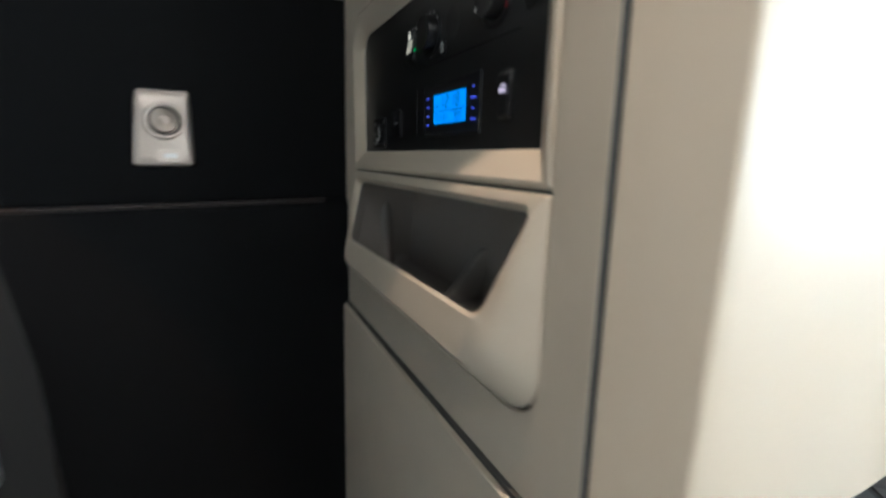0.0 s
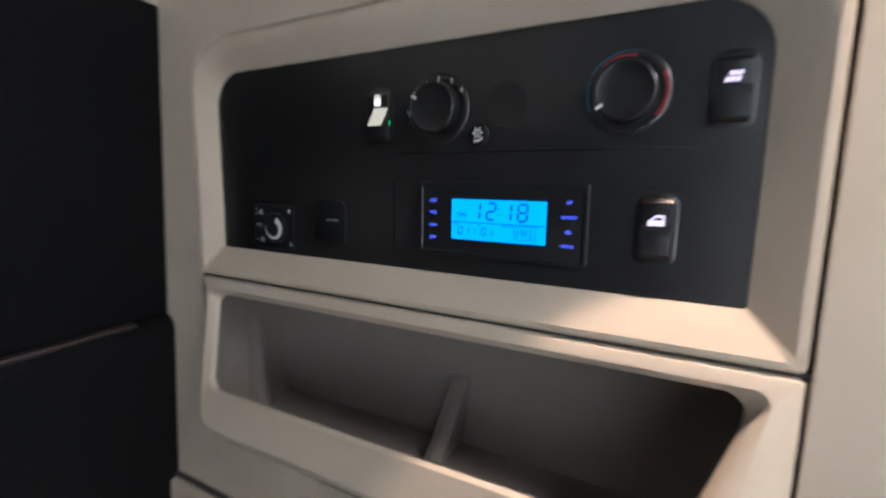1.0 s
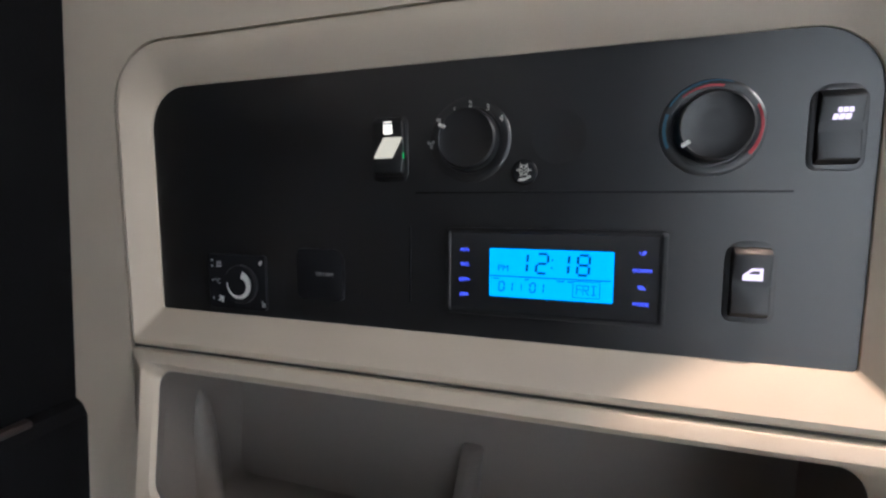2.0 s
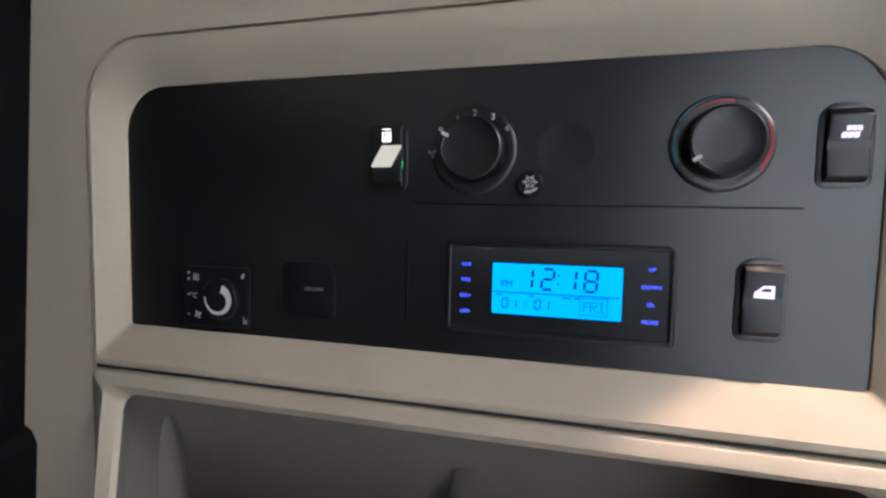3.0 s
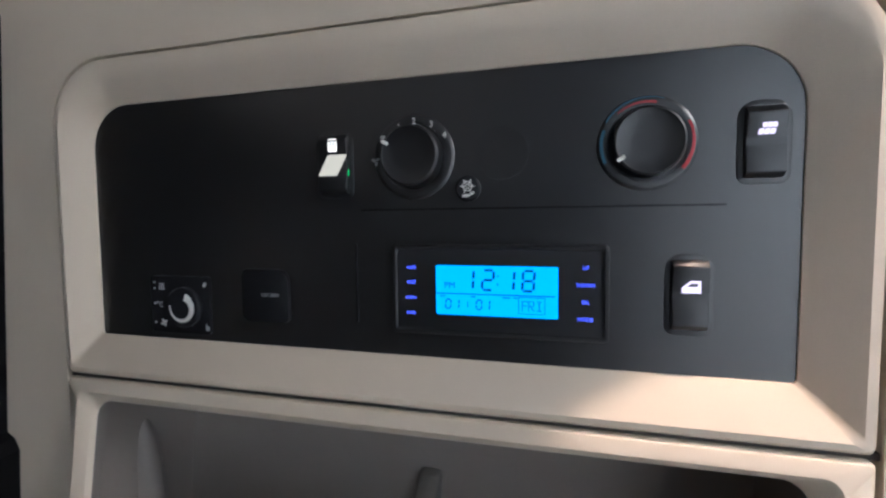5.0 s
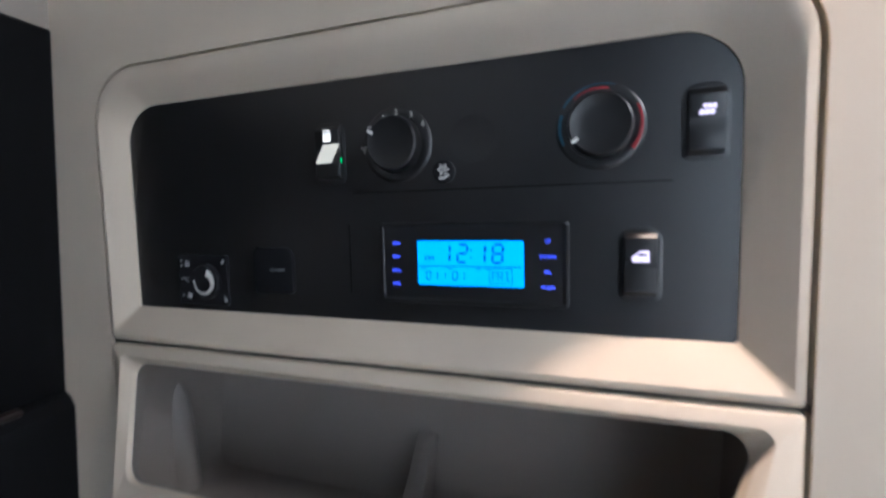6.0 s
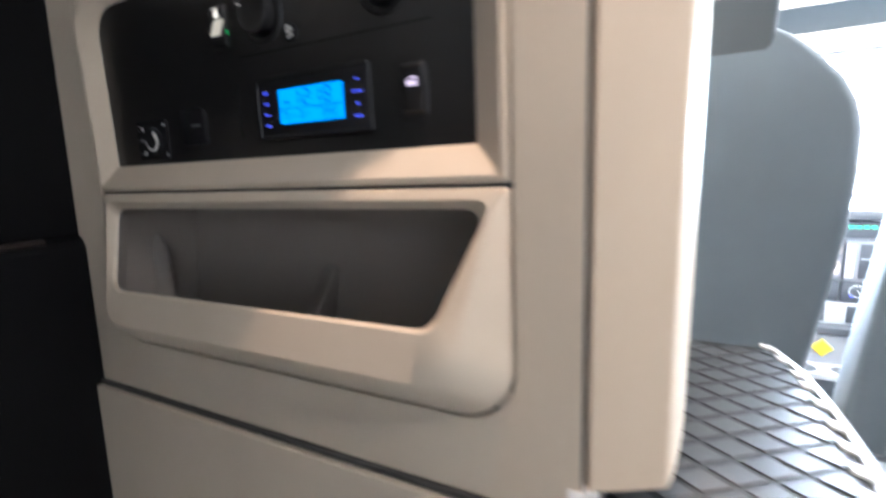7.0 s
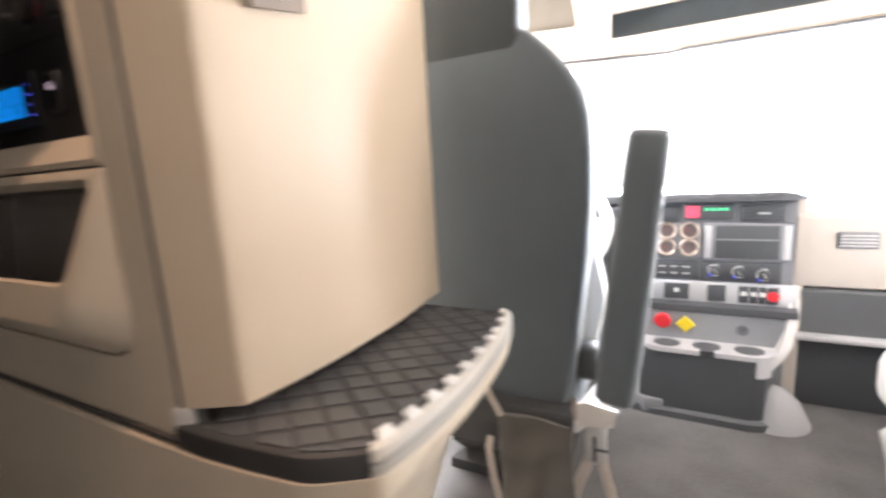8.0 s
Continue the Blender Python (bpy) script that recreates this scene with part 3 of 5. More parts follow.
def rocker(name, y, z, w, h, upper_tilt, icon):
    """A rocker switch in its black surround; its upper half carries a lit sign."""
    bm = bmesh.new()
    m = on_panel(y, z)
    o = rounded([(-w / 2 - 0.0035, -h / 2 - 0.0035, 0), (w / 2 + 0.0035, -h / 2 - 0.0035, 0), (w / 2 + 0.0035, h / 2 + 0.0035, 0), (-w / 2 - 0.0035, h / 2 + 0.0035, 0)], [0.006, 0.006, 0.010, 0.010], 6)
    up = lambda lp, s, d: [m @ Vector((p.x * s[0], p.y * s[1], d)) for p in lp]
    loft(bm, [up(o, (1, 1), -0.001), up(o, (1, 1), 0.0002), up(o, (0.95, 0.97), 0.0006), up(o, (0.80, 0.87), 0.0006), up(o, (0.78, 0.86), -0.002)])
    sw = part(name, bm, PANEL, panel, "black rocker switch with a lit sign")
    bm = bmesh.new()
    prof = [(-h / 2, 0.0010), (-h / 2 + 0.003, 0.0052), (-0.002, 0.0034), (0.002, 0.0034), (h / 2 - 0.004, 0.0066 * upper_tilt), (h / 2, 0.0015)]
    prof = prof + [(h / 2, -0.003), (-h / 2, -0.003)]
    loft(bm, [[m @ Vector((sx, v, d)) for v, d in prof] for sx in (-w / 2, w / 2)], True, True, True)
    bmesh.ops.bevel(bm, geom=list(bm.edges), offset=0.0009, segments=2, profile=0.5, affect="EDGES", clamp_overlap=True)
    part("rocker", bm, SWITCH, sw)
    icon(sw, m)
    return sw


def icon_lamp(sw, m):
    bm = bmesh.new()
    flat(bm, m @ pose(0.0005, 0.0135, 0.0047), 0.0068, 0.0092, 0.0004, 0.001)
    part("lit_sign", bm, ICONWARM, sw, "glowing white sign")
    bm = bmesh.new()
    for dx, dz, w, h in ((0.0006, 0.0162, 0.0030, 0.0008), (0.0020, 0.0142, 0.0008, 0.0030), (-0.0010, 0.0142, 0.0008, 0.0030), (0.0006, 0.0142, 0.0024, 0.0007), (0.0006, 0.0118, 0.0030, 0.0008)):
        flat(bm, m @ pose(dx, dz, 0.0051), w, h, 0.0003)
    part("sign_mark", bm, MARKDIM, sw)
    bm = bmesh.new()
    flat(bm, m @ pose(0.0004, -0.0008, 0.0046), 0.0150, 0.0150, 0.0006, 0.0008, skew=0.0042)
    part("switch_lens", bm, LENS, sw, "pale translucent lens with an added glow")
    bm = bmesh.new()
    flat(bm, m @ pose(0.01105, -0.0060, 0.0018, 0, 90, 0), 0.0016, 0.0046, 0.0004, 0.0008)
    part("green_sign", bm, GREENLED, sw, "small green sign")


def icon_blind(sw, m):
    """Two rows of small lit panes."""
    for k in range(3):
        bm = bmesh.new()
        flat(bm, m @ pose(-0.0016 + 0.0025 * k, 0.0088, 0.0056), 0.0021, 0.0028, 0.0004, 0.0005)
        part("lit_pane", bm, ICON, sw, "glowing pinkish white pane")
        bm = bmesh.new()
        flat(bm, m @ pose(-0.0034 + 0.0029 * k, 0.0052, 0.0052), 0.0025, 0.0032, 0.0004, 0.0005, skew=0.0004)
        part("lit_pane", bm, ICON, sw, "glowing pinkish white pane")


def icon_door(sw, m):
    bm = bmesh.new()
    loop = [(-0.0052, -0.0036), (0.0052, -0.0036), (0.0052, 0.0038), (-0.0003, 0.0038), (-0.0052, -0.0004)]
    hole_ = [(-0.0026, 0.0002), (0.0036, 0.0002), (0.0036, 0.0022), (-0.0003, 0.0022)]
    mm = m @ pose(0, 0.0055, 0.0054)
    holed(bm, [mm @ Vector((*p, 0)) for p in loop], [[mm @ Vector((*p, 0)) for p in hole_]], mm.to_3x3() @ Vector((0, 0, 0.0004)))
    part("lit_sign", bm, ICON, sw, "glowing white door sign")


rocker("rocker_switch", 0.6200, 1.0305, 0.0225, 0.043, 0.8, icon_lamp)
rocker("rocker_switch", 0.3470, 1.0325, 0.0205, 0.041, 0.9, icon_blind)
rocker("rocker_switch", 0.3840, 0.9425, 0.0205, 0.043, 0.9, icon_door)


def knob(y, z, r, mark_angle, printed, label):
    """A turning knob with a dished base ring, a grip and a white pointer."""
    m = on_panel(y, z)
    bm = bmesh.new()
    lathe(bm, [(r * 1.36, -0.001), (r * 1.36, 0.0006), (r * 1.33, 0.0012), (r * 1.24, 0.0018), (r * 1.08, 0.0012), (r * 1.06, -0.001)], m, 56)
    kn = part("control_knob", bm, PANEL, panel, label)
    bm = bmesh.new()
    lathe(bm, [(r * 0.99, 0.0005), (r * 0.99, 0.005), (r * 0.975, 0.0095), (r * 0.95, 0.0120), (r * 0.89, 0.0129), (r * 0.83, 0.0123), (r * 0.4, 0.0117), (r * 0.02, 0.0117)], m, 56)
    part("grip", bm, SWITCH, kn)
    a = radians(mark_angle)
    bm = bmesh.new()
    flat(bm, m @ pose(r * 0.88 * math.cos(a), r * 0.88 * math.sin(a), 0.0128, 0, 0, mark_angle), 0.0052, 0.0024, 0.0004, 0.0004)
    part("pointer", bm, MARK, kn, "white pointer")
    printed(kn, m, r)
    return kn


def fan_print(kn, m, r):
    bm = bmesh.new()
    for word, a in (("1", 117), ("2", 91), ("3", 63), ("4", 36)):
        a = radians(a)
        lettering(bm, word, 0.0062 if word != "1" else 0.0046, m @ pose(0.0012 + r * 1.22 * math.cos(a), r * 1.21 * math.sin(a) - 0.0018, 0.0021), 0.00015)
    part("numbers", bm, MARK, kn, "white numbers one to four")
    bm = bmesh.new()
    for k in range(3):
        c = m @ pose(r * 1.30 * math.cos(radians(184)), r * 1.30 * math.sin(radians(184)), 0.0021, 0, 0, 120 * k + 20)
        flat(bm, c @ pose(0.0017, 0.0006, 0), 0.0030, 0.0019, 0.0003, 0.0006)
    flat(bm, m @ pose(r * 1.24 * math.cos(radians(147)), r * 1.24 * math.sin(radians(147)), 0.0021), 0.0032, 0.0022, 0.0003)
    part("fan_sign", bm, MARKDIM, kn)


def heat_print(kn, m, r):
    mm = m @ pose(0, 0, 0.0020)
    bm = bmesh.new()
    arc_band(bm, mm, r * 1.19, r * 1.28, 160, 206, 0.0003)
    arc_band(bm, mm, r * 1.26, r * 1.31, 150, 70, 0.0003, taper=0.7)
    part("cold_arc", bm, BLUEPRINT, kn, "blue arc")
    bm = bmesh.new()
    arc_band(bm, mm, r * 1.16, r * 1.26, -38, 28, 0.0003, taper=0.4)
    arc_band(bm, mm, r * 1.13, r * 1.20, 78, 132, 0.0003, taper=0.5)
    part("warm_arc", bm, REDPRINT, kn, "red arc")


knob(0.559, 1.0335, 0.0215, 152, fan_print, "black fan knob with white numbers")
knob(0.4095, 1.0350, 0.0212, 213, heat_print, "black temperature knob with red and blue arcs")

# snow sign button
bm = bmesh.new()
m = on_panel(0.5205, 1.0105)
lathe(bm, [(0.0088, -0.001), (0.0088, 0.0020), (0.0075, 0.0030), (0.0010, 0.0032)], m, 28)
snow = part("cooling_button", bm, BLACK, panel, "black round button with a snow sign")
bm = bmesh.new()
mm = m @ pose(0, 0.0015, 0.0032)
for k in range(6):
    flat(bm, mm @ pose(0, 0, 0, 0, 0, 60 * k) @ pose(0.0029, 0, 0), 0.0042, 0.0007, 0.0003)
    flat(bm, mm @ pose(0, 0, 0, 0, 0, 60 * k + 30) @ pose(0.0030, 0, 0), 0.0006, 0.0032, 0.0003)
arc_band(bm, mm @ pose(0, 0, 0), 0.0052, 0.0066, -110, -40, 0.0003, 12)
flat(bm, mm @ pose(-0.0012, -0.0064, 0), 0.0046, 0.0016, 0.0003)
part("snow_sign", bm, MARK, snow, "white snow sign")

# blank round cover between the knobs
bm = bmesh.new()
lathe(bm, [(0.0185, -0.001), (0.0185, 0.0001), (0.0181, 0.00018), (0.0176, 0.0001), (0.001, 0.0001)], on_panel(0.4985, 1.0335), 48)
part("blank_cover", bm, PANEL, panel)

# alarm clock
bm = bmesh.new()
cl = lambda x, g, r: rounded([(x, 0.4295 + g, 0.9100 + g), (x, 0.5755 - g, 0.9100 + g), (x, 0.5755 - g, 0.9725 - g), (x, 0.4295 + g, 0.9725 - g)], [r] * 4, 6)
loft(bm, [cl(PX + 0.001, 0, 0.003), cl(PX - 0.0022, 0, 0.003), cl(PX - 0.0028, 0.0008, 0.003), cl(PX - 0.0028, 0.0026, 0.002), cl(PX - 0.0020, 0.0036, 0.002)], True, True, True)
clock = part("alarm_clock", bm, SWITCH, panel, "black alarm clock with a lit blue screen")
cx = PX - 0.0020
bm = bmesh.new()
slab(bm, rounded([(cx - 0.0004, 0.4610, 0.9243), (cx - 0.0004, 0.5432, 0.9243), (cx - 0.0004, 0.5432, 0.9583), (cx - 0.0004, 0.4610, 0.9583)], [0.001] * 4, 3), (0.001, 0, 0))
screen = part("screen", bm, LCD, clock, "glowing cyan screen")
SEG = {"0": "abcdef", "1": "bc", "2": "abged", "8": "abcdefg"}


def digit(name, ch, y, z, w, h, t, d):
    """One seven-segment figure, a piece for each bar; y is its middle."""
    m = Matrix.Translation((-d, 0, 0)) @ on_panel(y, z)
    lean = Matrix(((1, 0.06, 0, 0), (0, 1, 0, 0), (0, 0, 1, 0), (0, 0, 0, 1)))
    spot = {"a": (0, h / 2, 1), "g": (0, 0, 1), "d": (0, -h / 2, 1), "f": (-w / 2, h / 4, 0), "b": (w / 2, h / 4, 0), "e": (-w / 2, -h / 4, 0), "c": (w / 2, -h / 4, 0)}
    for s in SEG[ch]:
        x, y2, lying = spot[s]
        size = (w - t * 1.1, t) if lying else (t, h / 2 - t * 1.1)
        bm = bmesh.new()
        flat(bm, m @ lean @ pose(x, y2, 0.0026), size[0], size[1], 0.0002)
        part(name, bm, LCDINK, clock)


q = lambda y, z: on_panel(y, z, 0.0026)
for ch, y in zip("1218", (0.5206, 0.5069, 0.4932, 0.4800)):
    digit("time_segment", ch, y, 0.9488, 0.0074, 0.0134, 0.0016, 0.0)
for ch, y in zip("0101", (0.5345, 0.5288, 0.5130, 0.5075)):
    digit("date_segment", ch, y, 0.9318, 0.0036, 0.0064, 0.0009, 0.0)
bm = bmesh.new()
flat(bm, q(0.5028, 0.93895), 0.0800, 0.0007, 0.0002)
part("screen_rule", bm, LCDINK, clock)
bm = bmesh.new()
flat(bm, q(0.5002, 0.9515), 0.0011, 0.0011, 0.0002)
flat(bm, q(0.5004, 0.9461), 0.0011, 0.0011, 0.0002)
part("colon", bm, LCDINK, clock)
bm = bmesh.new()
flat(bm, q(0.5208, 0.9318), 0.0005, 0.0045, 0.0002)
part("date_bar", bm, LCDINK, clock)
bm = bmesh.new()
lettering(bm, "PM", 0.0062, q(0.5335, 0.9445), 0.0001)
part("afternoon_mark", bm, LCDINK, clock)
for y, w in ((0.5385, 0.0040), (0.5170, 0.0030), (0.4945, 0.0050), (0.4885, 0.0030)):
    bm = bmesh.new()
    flat(bm, q(y, 0.9372), w, 0.0007, 0.0002)
    part("caption_bar", bm, LCDINK, clock)
bm = bmesh.new()
for dy, dz, w, h in ((0.4778, 0.9378, 0.0170, 0.0004), (0.4778, 0.9268, 0.0170, 0.0004), (0.4863, 0.9323, 0.0004, 0.0112), (0.4693, 0.9323, 0.0004, 0.0112)):
    flat(bm, q(dy, dz), w, h, 0.0002)
# FRI in straight strokes
for y, z, w, h in ((0.4840, 0.9320, 0.0005, 0.0066), (0.4820, 0.9351, 0.0038, 0.0005), (0.4824, 0.9323, 0.0030, 0.0005),
                   (0.4798, 0.9320, 0.0005, 0.0066), (0.4780, 0.9351, 0.0032, 0.0005), (0.4780, 0.9323, 0.0032, 0.0005), (0.4764, 0.9337, 0.0005, 0.0028),
                   (0.4730, 0.9320, 0.0006, 0.0060), (0.4730, 0.9351, 0.0034, 0.0005), (0.4730, 0.9290, 0.0034, 0.0005)):
    flat(bm, q(y, z), w, h, 0.0002)
flat(bm, q(0.4774, 0.9305) @ pose(0, 0, 0, 0, 0, -52), 0.0042, 0.0005, 0.0002)
part("weekday_mark", bm, LCDINK, clock, "boxed weekday letters")
for word, y, z in (("ALM", 0.5615, 0.9565), ("SNZ", 0.5615, 0.9460), ("DIM+", 0.5615, 0.9350), ("DIM-", 0.5615, 0.9242), ("UP", 0.4440, 0.9580), ("DOWN", 0.4440, 0.9468), ("SEL", 0.4440, 0.9358), ("MODE", 0.4440, 0.9248)):
    bm = bmesh.new()
    lettering(bm, word, 0.0034, on_panel(y, z, 0.0023), 0.0001)
    part("button_word", bm, BTN, clock)

# heater dial
bm = bmesh.new()
slab(bm, rounded([(PX - 0.0032, 0.7335, 0.8985), (PX - 0.0032, 0.7920, 0.8985), (PX - 0.0032, 0.7920, 0.9455), (PX - 0.0032, 0.7335, 0.9455)], [0.003] * 4, 4), (0.004, 0, 0))
dial = part("heater_dial", bm, BLACK, panel, "black heater dial with white signs")
bm = bmesh.new()
m = on_panel(0.7570, 0.9205, 0.0032)
lathe(bm, [(0.0165, -0.001), (0.0165, 0.003), (0.0155, 0.0042), (0.002, 0.0042)], m, 40)
part("dial_knob", bm, BLACK, dial)
bm = bmesh.new()
md = m @ pose(0, 0, 0.0042)
arc_band(bm, md, 0.0058, 0.0122, 70, -188, 0.0003, 36, 0.92)
part("dial_swoosh", bm, MARK, dial, "white tapering swoosh")
bm = bmesh.new()
for k in range(4):
    flat(bm, on_panel(0.7795, 0.9065, 0.0033, 90 * k + 15) @ pose(0.0018, 0.0006, 0), 0.0032, 0.0019, 0.0003, 0.0006)
part("fan_mark", bm, MARK, dial)
bm = bmesh.new()
flat(bm, on_panel(0.7375, 0.9392, 0.0033, 60), 0.0042, 0.0024, 0.0003, 0.0008)
part("drop_mark", bm, MARK, dial)
bm = bmesh.new()
for k in range(3):
    flat(bm, on_panel(0.7825 - 0.0018 * k, 0.9370, 0.0033), 0.0008, 0.0050, 0.0003)
flat(bm, on_panel(0.7807, 0.9345, 0.0033), 0.0060, 0.0007, 0.0003)
part("heat_mark", bm, MARKDIM, dial)
bm = bmesh.new()
lettering(bm, "°C", 0.0062, on_panel(0.7830, 0.9215, 0.0033), 0.0002)
part("degree_mark", bm, MARKDIM, dial)
bm = bmesh.new()
flat(bm, on_panel(0.7370, 0.9045, 0.0033), 0.0008, 0.0060, 0.0003)
flat(bm, on_panel(0.7355, 0.9035, 0.0033), 0.0030, 0.0035, 0.0003)
part("key_mark", bm, MARKDIM, dial)
for z in (0.9400, 0.9350, 0.9225, 0.9065):
    bm = bmesh.new()
    flat(bm, on_panel(0.7880, z, 0.0033), 0.0020, 0.0018, 0.0003, 0.0006)
    part("pilot_light", bm, MARKDIM, dial)

# power socket cover
bm = bmesh.new()
slab(bm, rounded([(PX - 0.0045, 0.6600, 0.9120), (PX - 0.0045, 0.7010, 0.9120), (PX - 0.0045, 0.7010, 0.9530), (PX - 0.0045, 0.6600, 0.9530)], [0.004, 0.004, 0.004, 0.010], 6), (0.006, 0, 0))
bmesh.ops.bevel(bm, geom=[e for e in bm.edges if all(v.co.x < PX - 0.004 for v in e.verts)], offset=0.0012, segments=2, profile=0.5, affect="EDGES")
sock = part("socket_cover", bm, BLACK, panel, "black hinged power socket cover")
bm = bmesh.new()
lettering(bm, "12V120W", 0.0039, on_panel(0.6758, 0.9330, 0.0046), 0.0001)
part("rating", bm, MARKDIM, sock, "grey printed rating")

# ---------- storage pocket under the panel ----------
pocket = thing("storage_pocket", (0.26, 0.58, 0.66), "cream moulded storage pocket with shade painted inside", "storage pocket")
outer_l = lambda x, g: rounded([(x, YR + g, 0.6520 + g), (x, YL - g, 0.6520 + g), (x, YL - g, 0.8575 - g), (x, YR + g, 0.8575 - g)], [0.050, 0.043, 0.004, 0.004], 10)
quad = lambda br, bl, tl, tr, r: rounded([br, bl, tl, tr], r, 10)
bm = bmesh.new()
loft(bm, [outer_l(0.262, 0.0005), outer_l(FX + 0.001, 0.0005), outer_l(FX - 0.0015, 0.0018),
          quad((0.2155, 0.335, 0.6835), (0.2165, 0.847, 0.6820), (0.2440, 0.861, 0.850), (0.2440, 0.306, 0.850), [0.052, 0.030, 0.008, 0.008]),
          quad((0.2110, 0.343, 0.6925), (0.2117, 0.842, 0.6910), (0.2435, 0.858, 0.847), (0.2435, 0.309, 0.847), [0.048, 0.026, 0.009, 0.009]),
          quad((0.2175, 0.353, 0.7365), (0.2200, 0.832, 0.731), (0.2490, 0.850, 0.8395), (0.2510, 0.313, 0.8410), [0.022, 0.018, 0.012, 0.014]),
          quad((0.2215, 0.357, 0.7395), (0.2240, 0.829, 0.733), (0.2530, 0.8475, 0.8365), (0.2550, 0.3155, 0.8385), [0.022, 0.018, 0.012, 0.014]),
          ])
part("front_moulding", bm, CREAM, pocket)
# liner and ribs carry the pocket's shade in their colour
bm = bmesh.new()
loft(bm, [quad((0.2215, 0.357, 0.7395), (0.2240, 0.829, 0.733), (0.2530, 0.8475, 0.8365), (0.2550, 0.3155, 0.8385), [0.022, 0.018, 0.012, 0.014]),
          quad((0.2290, 0.355, 0.736), (0.2310, 0.832, 0.728), (0.2580, 0.8490, 0.8385), (0.2600, 0.3155, 0.8395), [0.022, 0.018, 0.012, 0.014]),
          quad((0.2350, 0.336, 0.690), (0.2350, 0.845, 0.690), (0.2700, 0.8540, 0.8380), (0.2700, 0.3100, 0.8380), [0.022, 0.018, 0.012, 0.014]),
          quad((0.3000, 0.318, 0.672), (0.3000, 0.852, 0.672), (0.3300, 0.8580, 0.8350), (0.3300, 0.3050, 0.8350), [0.022, 0.018, 0.012, 0.014]),
          quad((0.3480, 0.318, 0.680), (0.3480, 0.850, 0.680), (0.3680, 0.8560, 0.8320), (0.3680, 0.3070, 0.8320), [0.022, 0.018, 0.012, 0.014]),
          quad((0.3540, 0.336, 0.695), (0.3540, 0.836, 0.695), (0.3740, 0.8420, 0.8180), (0.3740, 0.3230, 0.8180), [0.022, 0.018, 0.012, 0.014])], True, False, True)
part("liner", bm, POCKETSHADE, pocket, "inside in darkened cream that paints the pocket's shade")
bm = bmesh.new()
# an upright rib, rounded along its front, that runs forward towards the pocket's floor
loft(bm, [[(x - 0.003, y0, z), (x, y0 - 0.0095, z), (0.372, y0 - 0.0115, z), (0.372, y0 + 0.0115, z), (x, y0 + 0.0095, z)] for x, y0, z in ((0.290, 0.583, 0.672), (0.312, 0.5815, 0.695), (0.334, 0.580, 0.722), (0.348, 0.579, 0.742), (0.356, 0.5785, 0.750), (0.368, 0.578, 0.753))], True, True, True)
bmesh.ops.bevel(bm, geom=list(bm.edges), offset=0.0020, segments=2, profile=0.5, affect="EDGES", clamp_overlap=True)
part("divider", bm, POCKETSHADE, pocket, "upright rib that divides the pocket", smooth=60)
bm = bmesh.new()
# a soft rib on the pocket's end wall
loft(bm, [[(0.302 + w * math.cos(radians(a)), 0.862 - h * math.sin(radians(a)), z) for a in range(-10, 191, 20)] for z, w, h in ((0.676, 0.017, 0.027), (0.700, 0.0165, 0.0255), (0.730, 0.0155, 0.024), (0.760, 0.0145, 0.020), (0.782, 0.012, 0.014), (0.798, 0.008, 0.007))], True, True, True)
part("end_rib", bm, POCKETSHADE, pocket, "soft rib on the pocket's end wall", smooth=60)

# ---------- door latch on the black wall ----------
def on_wall(x, z, d=0.0):
    tilt = math.atan(0.07)
    m = Matrix.Translation((x, wall_y(z, x) - d, z)) @ Matrix.Rotation(math.atan(0.11), 4, "Z") @ Matrix.Rotation(-tilt, 4, "X") @ Matrix.Rotation(radians(90), 4, "X")
    return m


latch = thing("door_latch", (-0.063, wall_y(0.93, -0.063), 0.93), "satin nickel push latch on a black wall", "latch")
LM = on_wall(-0.0655, 0.9245)
bm = bmesh.new()
lo = lambda w, h, d, r: [LM @ Vector((p.x * (1 - p.y * 1.0) + p.y * 0.06, p.y, d)) for p in rounded([(-w / 2, -h / 2, 0), (w / 2, -h / 2, 0), (w / 2, h / 2, 0), (-w / 2, h / 2, 0)], [r] * 4, 6)]
loft(bm, [lo(0.084, 0.125, 0.0, 0.008), lo(0.084, 0.125, 0.005, 0.008), lo(0.081, 0.121, 0.0085, 0.008), lo(0.073, 0.108, 0.0105, 0.009), lo(0.068, 0.092, 0.012, 0.012)], True, True, True)
plate = part("plate", bm, CHROME, latch)
bm = bmesh.new()
RM = LM @ pose(0.002, 0.010, 0.012)
lathe(bm, [(0.0300, -0.001), (0.0300, 0.002), (0.0280, 0.0036), (0.0245, 0.0030), (0.0235, -0.001)], RM, 44)
part("ring", bm, CHROME, latch, "raised ring")
bm = bmesh.new()
lathe(bm, [(0.0200, -0.001), (0.0200, 0.009), (0.0185, 0.0118), (0.0130, 0.0105), (0.0075, 0.0090), (0.0065, 0.0105), (0.001, 0.0110)], RM @ pose(-0.001, 0.0, 0), 40)
part("push_button", bm, NICKELDARK, latch, "round push button")
bm = bmesh.new()
lathe(bm, [(0.0236, -0.0005), (0.0236, 0.0006), (0.0205, 0.0006), (0.0205, -0.0005)], RM, 40)
part("button_gap", bm, GAP, latch)
bm = bmesh.new()
flat(bm, LM @ pose(0.005, -0.0455, 0.0115), 0.036, 0.021, 0.003, 0.004)
lever = part("release_tab", bm, CHROME, latch, "small nickel release tab")
bm = bmesh.new()
flat(bm, LM @ pose(0.006, -0.046, 0.0146), 0.020, 0.008, 0.0004, 0.002)
part("tab_recess", bm, SILVER, lever)

